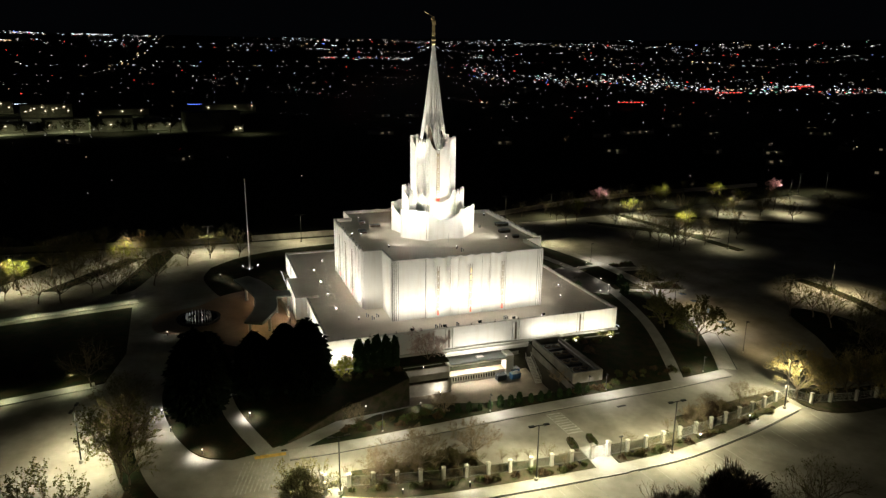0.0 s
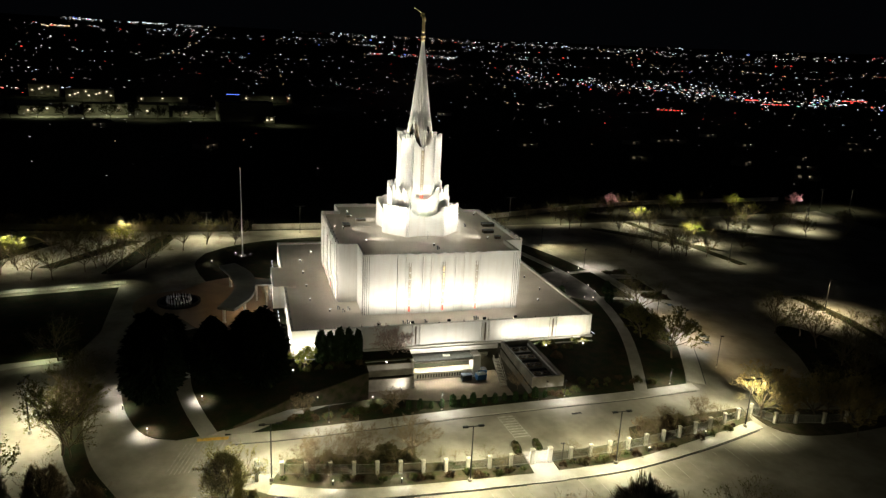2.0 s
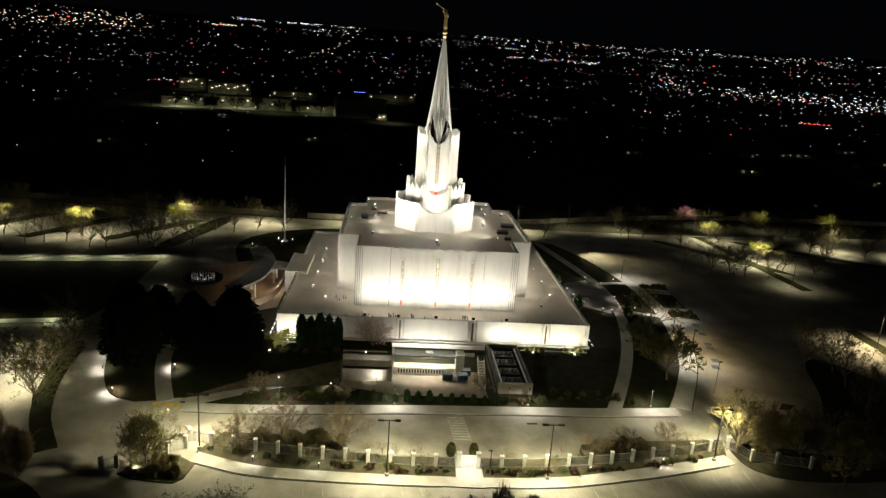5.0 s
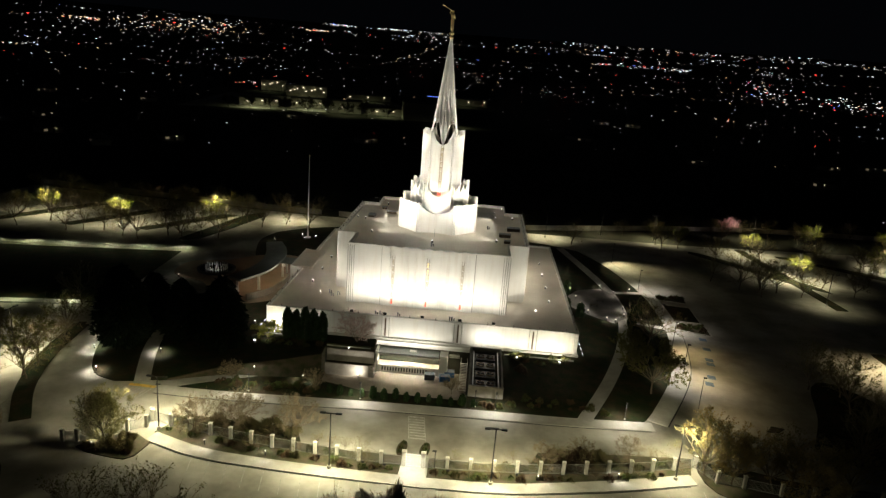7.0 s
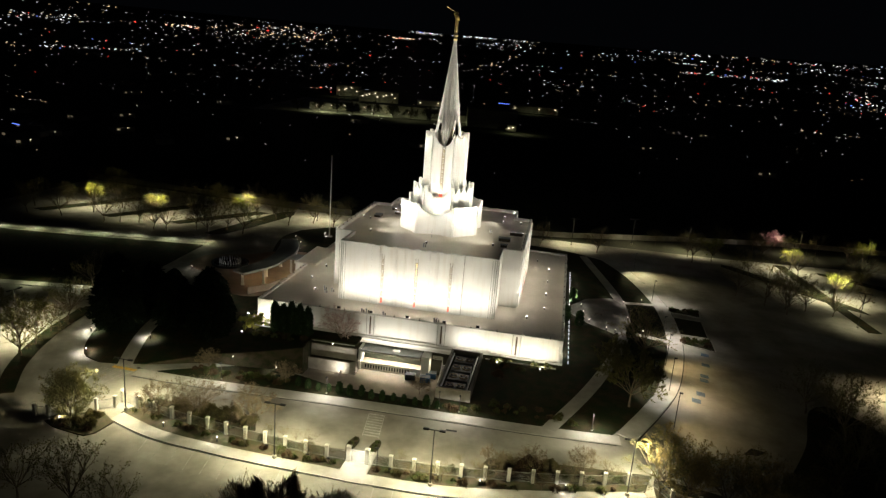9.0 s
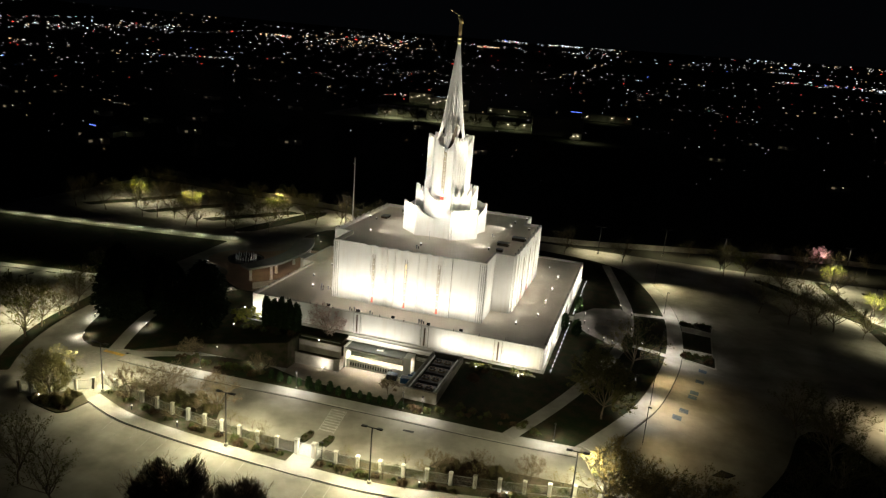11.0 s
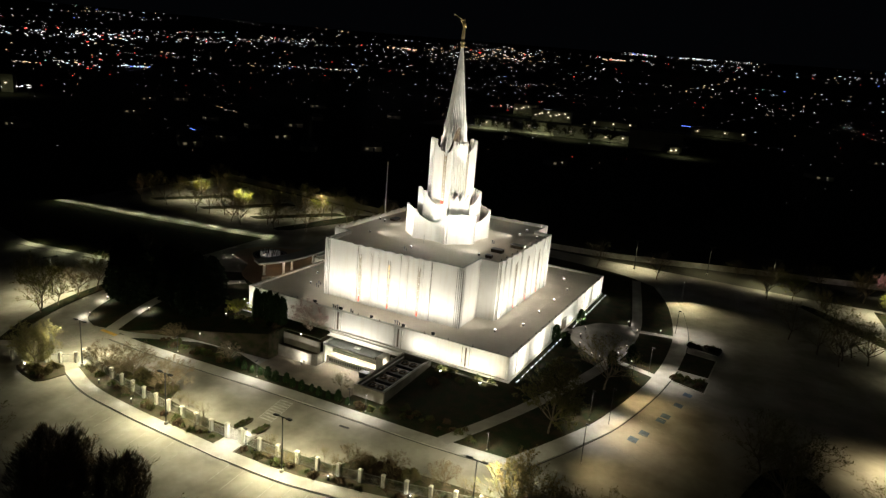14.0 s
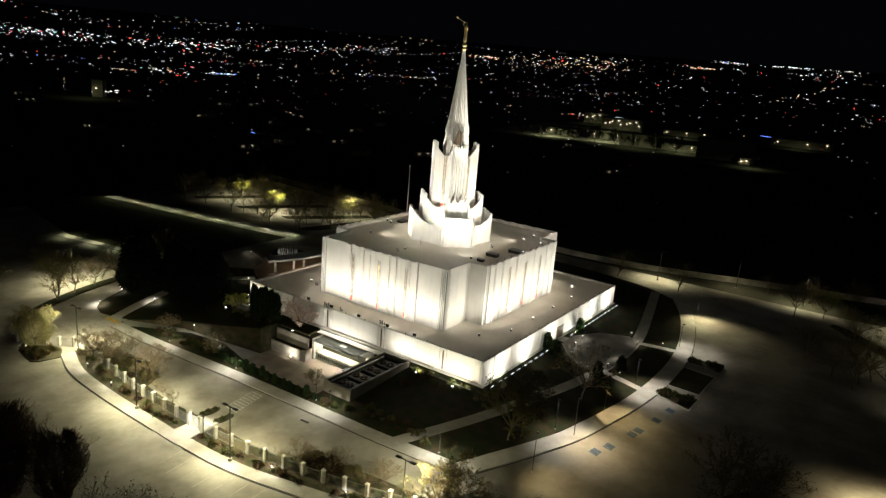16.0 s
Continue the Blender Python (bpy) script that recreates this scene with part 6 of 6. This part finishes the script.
# ---- roof clutter ----
rod = bpy.data.meshes.new("air_terminal")
b = bmesh.new()
box(b, -0.13, 0.13, -0.13, 0.13, 0, 0.1)
tube(b, (0, 0, 0.1), (0, 0, 0.5), 0.05, 0.03, 5)
b.to_mesh(rod)
b.free()
rod.materials.append(M_LEAD)
edges = [(PX0 + 0.2, PY0 + 2 + 4.2 * k, PZ + 0.1) for k in range(6)] + [(PX1 - 0.2, PY0 + 2 + 4.1 * k, PZ + 0.1) for k in range(16)] + [(PX0 + 3 + 5.2 * k, PY0 + 0.2, PZ + 0.1) for k in range(12)]
edges += [(BX0 + 0.2, BY0 + 1.5 + 3.0 * k, UZ + 0.05) for k in range(11)] + [(BX1 - 0.2, BY0 + 1.5 + 3.0 * k, UZ + 0.05) for k in range(11)] + [(FX0 + 1.5 + 3.8 * k, FY1 - 0.2, UZ + 0.05) for k in range(9)]
for place in edges:
    ob = new("air_terminal", rod)
    ob.parent = temple
    ob.location = Vector(place) - temple.location

for x, y, w, d, hgt in ((34.7, 157.8, 1.6, 2.6, 0.5), (38.9, 162.8, 2.4, 1.2, 0.5), (67.1, 148.1, 2.6, 1.5, 0.7), (69.3, 154.8, 3.0, 1.8, 0.7), (36.5, 167, 1.2, 1.2, 0.6), (67.5, 142.5, 1.4, 1.0, 0.6)):
    u = empty("roof_hatch", (x, y, 18.902), "low dark equipment box on the upper roof", "roof unit", "roof units")
    part("body", soft_box(-w / 2, w / 2, -d / 2, d / 2, 0, hgt, 0.04), M_LEAD, u)
    part("lid", soft_box(-w / 2 - 0.08, w / 2 + 0.08, -d / 2 - 0.08, d / 2 + 0.08, hgt + 0.003, hgt + 0.1, 0.03), M_STEEL, u)
for x, y, z in ((30.6, 131.5, 6.822), (31.8, 132.6, 6.822), (29.8, 133.4, 6.822), (56.5, 123.4, 6.822), (57.0, 123.5, 6.822), (41.5, 123.0, 6.822), (42.4, 123.2, 6.822), (46, 123.0, 6.822), (63.1, 154.3, 18.902), (51.1, 134.6, 18.902)):
    u = empty("roof_vent", (x, y, z), "small dark vent pipe cluster on the roof", "roof vent", "roof vents")
    part("pipe", tubed((0, 0, 0), (0, 0, 0.7), 0.12, 0.12, 10), M_STEEL, u)
    part("pipe", tubed((0.4, 0.1, 0), (0.4, 0.1, 0.55), 0.1, 0.1, 10), M_BLACK, u)
    b = bmesh.new()
    lathe(b, [(0.2, 0.705), (0.2, 0.8), (0.05, 0.9)], 12)
    part("cap", b, M_STEEL, u)
tagged(part("lightning_rod", tubed((CX, 143.2, 18.9), (CX, 143.2, 20.8), 0.04, 0.03, 6), M_STEEL), "thin steel mast on the upper roof", "mast")
for x, y in ((90.5, 153), (92.5, 156.5)):
    u = empty("patio_bench", (x, y, 2.41), "dark low bench on the patio", "bench", "patio benches")
    part("seat", soft_box(-0.9, 0.9, -0.25, 0.25, 0.4, 0.48, 0.02), M_LEAD, u)
    for s in (-0.7, 0.7):
        part("leg", soft_box(s - 0.06, s + 0.06, -0.2, 0.2, 0, 0.398, 0.01), M_BLACK, u)

# ---- the town beyond ----
def far_building(x, y, w, d, hgt, turn, lit=4, yard=0):
    ob = empty("warehouse", (x, y, -0.3), "long low pale building lit by wall lamps", "building", "far buildings")
    ob.rotation_euler.z = radians(turn)
    part("wall", boxed(-w / 2, w / 2, -d / 2, d / 2, 0, hgt), M_FARWALL, ob)
    part("roof", boxed(-w / 2 - 0.5, w / 2 + 0.5, -d / 2 - 0.5, d / 2 + 0.5, hgt + 0.01, hgt + 0.6), M_FARROOF, ob)
    for k in range(lit):
        px = -w / 2 + w * (k + rnd.uniform(0.1, 0.9)) / lit
        part("wall_lamp", soft_box(px - 0.7, px + 0.7, -d / 2 - 0.9, -d / 2 - 0.1, hgt * (0.5 + 0.1 * (k % 4)), hgt * (0.5 + 0.1 * (k % 4)) + 0.8, 0.1), G_WIN, ob)
        part("window", boxed(px - 3, px + 1, -d / 2 - 0.06, -d / 2 - 0.01, 1.5, 3.2), M_GLASS, ob)
    if yard:
        c, s = math.cos(radians(turn)), math.sin(radians(turn))
        spot((x + s * (d / 2 + 24), y - c * (d / 2 + 24), hgt + 6), (x + s * (d / 2 + 23), y - c * (d / 2 + 23), 0), yard * 2.0, 158, (0.95, 1.0, 0.55), 0.2, 0.8)


for a in ((-152, 655, 36, 18, 7, 12, 4, 2600), (-104, 668, 40, 16, 9, 12, 2, 2600), (-70, 648, 32, 18, 11, 12, 1, 1200), (-34, 662, 36, 16, 6, 12, 2, 2000), (-146, 812, 46, 16, 13, 12, 9, 700), (-205, 880, 30, 16, 13, 10, 5, 600), (-78, 838, 52, 16, 6, 12, 3, 500), (10, 628, 44, 20, 16, 12, 0, 0), (35, 880, 60, 20, 8, 0, 3, 500), (-528, 405, 10, 10, 16, 40, 1, 700), (28, 612, 8, 16, 6, 20, 2, 900)):
    far_building(*a)


G_DIMWIN = glow("dim_window_glass", (1.0, 0.78, 0.5), 0.05)


many([DARKTREE], "leafy_tree", [(-158 + 17 * j, 588 + 5 * (j % 3)) for j in range(9)], "dark tree in silhouette before the far yard", "tree", "far trees", 1.0, 1.5)
slab("far_lot", [(-205, 585), (20, 600), (30, 700), (-40, 800), (-230, 790)], -2.35, M_ASPHALT, "pale far parking lot between warehouses", "parking lot", 0.1)


def house_mesh():
    ob = empty("house", (0, 0, 0), "small dim suburban house with a lit porch", "house", "suburban houses")
    part("wall", boxed(-6, 6, -4.5, 4.5, 0, 3), M_FARWALL, ob)
    b = bmesh.new()
    v = box(b, -6.6, 6.6, -5.1, 5.1, 3.01, 5.4)
    for p in v[4:]:
        p.co.y *= 0.02
        p.co.x *= 0.8
    part("roof", b, M_FARROOF, ob)
    part("window", boxed(-4, -2.2, -4.56, -4.505, 1, 2.2), G_DIMWIN, ob)
    part("door", boxed(0.5, 1.5, -4.56, -4.505, 0, 2.1), M_DOOR, ob)
    part("porch_lamp", soft_box(1.9, 2.2, -4.8, -4.51, 2.2, 2.5, 0.04), G_WIN, ob)
    return ob


HOUSE = house_mesh()
rnd = random.Random(77)
for k in range(46):
    a, r = radians(rnd.uniform(28, 160)), rnd.uniform(290, 640)
    x, y = 51 + r * math.cos(a), 100 + r * math.sin(a)
    if -200 < x < 60 and y > 560:
        continue
    m = pose(x, y, land(x, y) - 0.24, 0, 0, rnd.uniform(-60, 60))
    copy_thing(HOUSE, m) if k else setattr(HOUSE, "matrix_basis", m)

CITY = {
    "white": ((1.0, 0.95, 0.9), 0.50), "cool": ((0.76, 0.88, 1.0), 0.60), "amber": ((1.0, 0.68, 0.36), 0.50), "red": ((1.0, 0.07, 0.05), 0.8), "blue": ((0.16, 0.26, 1.0), 0.6), "green": ((0.45, 1.0, 0.75), 0.36), "dim": ((1.0, 0.9, 0.8), 0.13),
}
LIGHTS = {k: ([], []) for k in CITY}


def spark(x, y, kind, px=1.0, wide=1.0, lift=4.0):
    """One far lamp: a small lozenge above the ground, sized by distance to fit the camera's view."""
    V, F = LIGHTS[kind]
    r = math.hypot(x - 51, y - 60)
    s = max(0.2, 0.82 * px * r / 1230)
    c = Vector((x, y, hill(r) + lift + s))
    side = Vector((y, -x, 0)).normalized() * s * wide * 1.25
    s *= 0.8
    k0 = len(V)
    V.extend((c - side, c + side, c + Vector((0, 0, s)), c - Vector((0, 0, s)), c + Vector((0, s, 0)), c - Vector((0, s, 0))))
    for a, b2 in ((0, 4), (4, 1), (1, 5), (5, 0)):
        F.append((k0 + a, k0 + b2, k0 + 2))
        F.append((k0 + b2, k0 + a, k0 + 3))


def pick(mix):
    return rnd.choices(list(mix), list(mix.values()))[0]


STREET = {"white": 4.5, "cool": 3, "amber": 1.3, "dim": 5, "red": 0.5, "blue": 0.15, "green": 0.15}
MALL = {"white": 4.5, "cool": 4, "red": 1.7, "blue": 0.8, "green": 0.6, "amber": 1, "dim": 4}
ORANGE = {"amber": 4, "white": 3, "red": 0.6, "dim": 1}


def streak(x0, y0, x1, y1, n, spread, mix, px=0.85):
    for k in range(n):
        t = rnd.random()
        r = math.hypot(x0, y0)
        far = 1 + rnd.gauss(0, spread * 1.6)
        x = (x0 + (x1 - x0) * t + rnd.gauss(0, spread * r * 0.3)) * far
        y = (y0 + (y1 - y0) * t + rnd.gauss(0, spread * r * 0.3)) * far
        if math.hypot(x - 51, y - 60) < 4700:
            spark(x, y, pick(mix), px * rnd.uniform(0.5, 1.35), rnd.choice((1.0, 1.3, 1.6, 2.1)))


# street grids and shopping strips
streak(-986, 4539, -831, 4570, 26, 0.006, MALL, 1.1)
streak(-1100, 4083, -727, 4167, 14, 0.004, STREET)
streak(572, 3888, 804, 3842, 20, 0.003, STREET)
streak(547, 3330, 950, 3192, 70, 0.01, MALL, 1.0)
streak(-262, 2441, -210, 3739, 16, 0.01, ORANGE)
streak(-407, 4627, -129, 4643, 18, 0.004, STREET)
streak(445, 4600, 1416, 4334, 46, 0.01, STREET)
streak(1491, 4320, 2404, 3583, 60, 0.012, STREET)
streak(1983, 3798, 3410, 2812, 150, 0.02, STREET)
streak(1033, 2678, 849, 1805, 60, 0.03, MALL)
streak(954, 1960, 1171, 1731, 130, 0.05, MALL, 0.95)
streak(1188, 1725, 1035, 1188, 150, 0.05, MALL, 0.95)
streak(1262, 1162, 1395, 1130, 60, 0.04, MALL, 1.0)
streak(1232, 1312, 1308, 1294, 50, 0.04, MALL, 1.1)
streak(363, 926, 428, 876, 14, 0.012, ORANGE)
streak(-2629, 1266, -2354, 1520, 90, 0.03, {"cool": 4, "white": 5, "green": 1.5, "red": 0.5}, 1.1)
streak(-2299, 1524, -2252, 1969, 80, 0.03, {"white": 5, "cool": 2, "red": 1.2, "amber": 1}, 1.1)
streak(-2252, 1969, -2197, 2626, 70, 0.03, STREET, 1.0)
streak(-2197, 2626, -2108, 3034, 60, 0.03, STREET)
streak(-1002, 703, -958, 717, 16, 0.008, ORANGE)
streak(-1050, 796, -886, 761, 28, 0.02, MALL, 1.1)
streak(-975, 860, -943, 916, 26, 0.01, {"cool": 4, "blue": 1.4, "green": 1}, 1.2)
streak(-1200, 1552, -1102, 1793, 44, 0.012, STREET)
streak(-530, 401, -524, 426, 8, 0.006, {"white": 1}, 1.8)
streak(-333, 466, -298, 452, 9, 0.006, ORANGE)
streak(-1868, 3187, -1708, 3220, 24, 0.008, ORANGE, 1.1)
streak(-1691, 3292, -1266, 3817, 130, 0.04, ORANGE, 1.0)
streak(-969, 3993, -838, 4027, 26, 0.004, ORANGE, 1.2)
streak(-833, 4561, -436, 4620, 26, 0.003, {"cool": 2, "white": 3}, 1.2)
streak(-711, 4030, -162, 4389, 26, 0.008, STREET)
streak(-267, 933, -242, 949, 16, 0.02, {"red": 1, "amber": 2, "white": 1})
streak(14, 616, 18, 668, 7, 0.002, {"white": 1}, 1.2)
streak(-155, 588, -20, 690, 16, 0.05, {"white": 3, "dim": 2}, 1.1)
# shop signs
for x0, x1, y, kind in ((926, 974, 1092, "red"), (1351, 1414, 1346, "red"), (546, 582, 840, "red"), (1010, 1035, 1250, "red"), (-10, 8, 895, "blue"), (45, 60, 873, "red"), (-198, -186, 930, "cool"), (-212, -206, 322, "blue")):
    n = 7
    for k in range(n):
        spark(x0 + (x1 - x0) * k / (n - 1), y - 3 * k / n, kind, 1.3, 1.8, 6)
# lamps strung along streets that run with the town's grid
for k in range(330):
    a = radians(rnd.uniform(12, 172))
    r = 640 + 4000 * rnd.random() ** 0.75
    if rnd.random() < 0.3:
        r = 3000 + 1650 * rnd.random()
    if (r < 1300 or 76 < math.degrees(a) < 108 or a < 0.7) and rnd.random() < 0.55:
        continue
    x, y = 51 + r * math.cos(a), 60 + r * math.sin(a)
    n = 2 + int(rnd.expovariate(1 / 6.5))
    gap = rnd.uniform(16, 44) * (0.6 + r / 2600)
    along = Vector((1, 0.06)) if rnd.random() < 0.66 else Vector((-0.06, 1))
    mix = rnd.choices((STREET, MALL, ORANGE), (6, 2.2, 1.2))[0]
    bright = rnd.choice((0.5, 0.55, 0.65, 0.95))
    for j in range(n):
        p = Vector((x, y)) + along * gap * (j - n / 2 + rnd.gauss(0, 0.35)) + Vector((rnd.gauss(0, 7), rnd.gauss(0, 7)))
        if 560 < math.hypot(p.x - 51, p.y - 60) < 4690 and p.y > 300:
            spark(p.x, p.y, pick(mix), bright * rnd.uniform(0.5, 1.25), rnd.choice((1.0, 1.3, 1.8, 2.4)))
for k in range(760):
    a, r = radians(rnd.uniform(20, 170)), 650 + 2100 * rnd.random() ** 1.2
    spark(51 + r * math.cos(a), 60 + r * math.sin(a), pick({"dim": 4, "amber": 1.6, "white": 2.4, "red": 0.7, "cool": 1.2}), rnd.uniform(0.35, 0.9), rnd.choice((1.0, 1.4, 2.0)))
for k in range(95):
    a, r = radians(rnd.uniform(20, 165)), rnd.uniform(270, 700)
    spark(51 + r * math.cos(a), 60 + r * math.sin(a), pick({"white": 3, "dim": 4, "amber": 1.5, "red": 0.3}), rnd.uniform(0.5, 1.1))
for kind, (V, F) in LIGHTS.items():
    ob = new("city_lights", raw("city_lights", V, F, glow("far_" + kind + "_light", *CITY[kind])))
    tagged(ob, kind.replace("dim", "dim warm") + " street and window lights of the distant town", "city lights", kind="stuff")
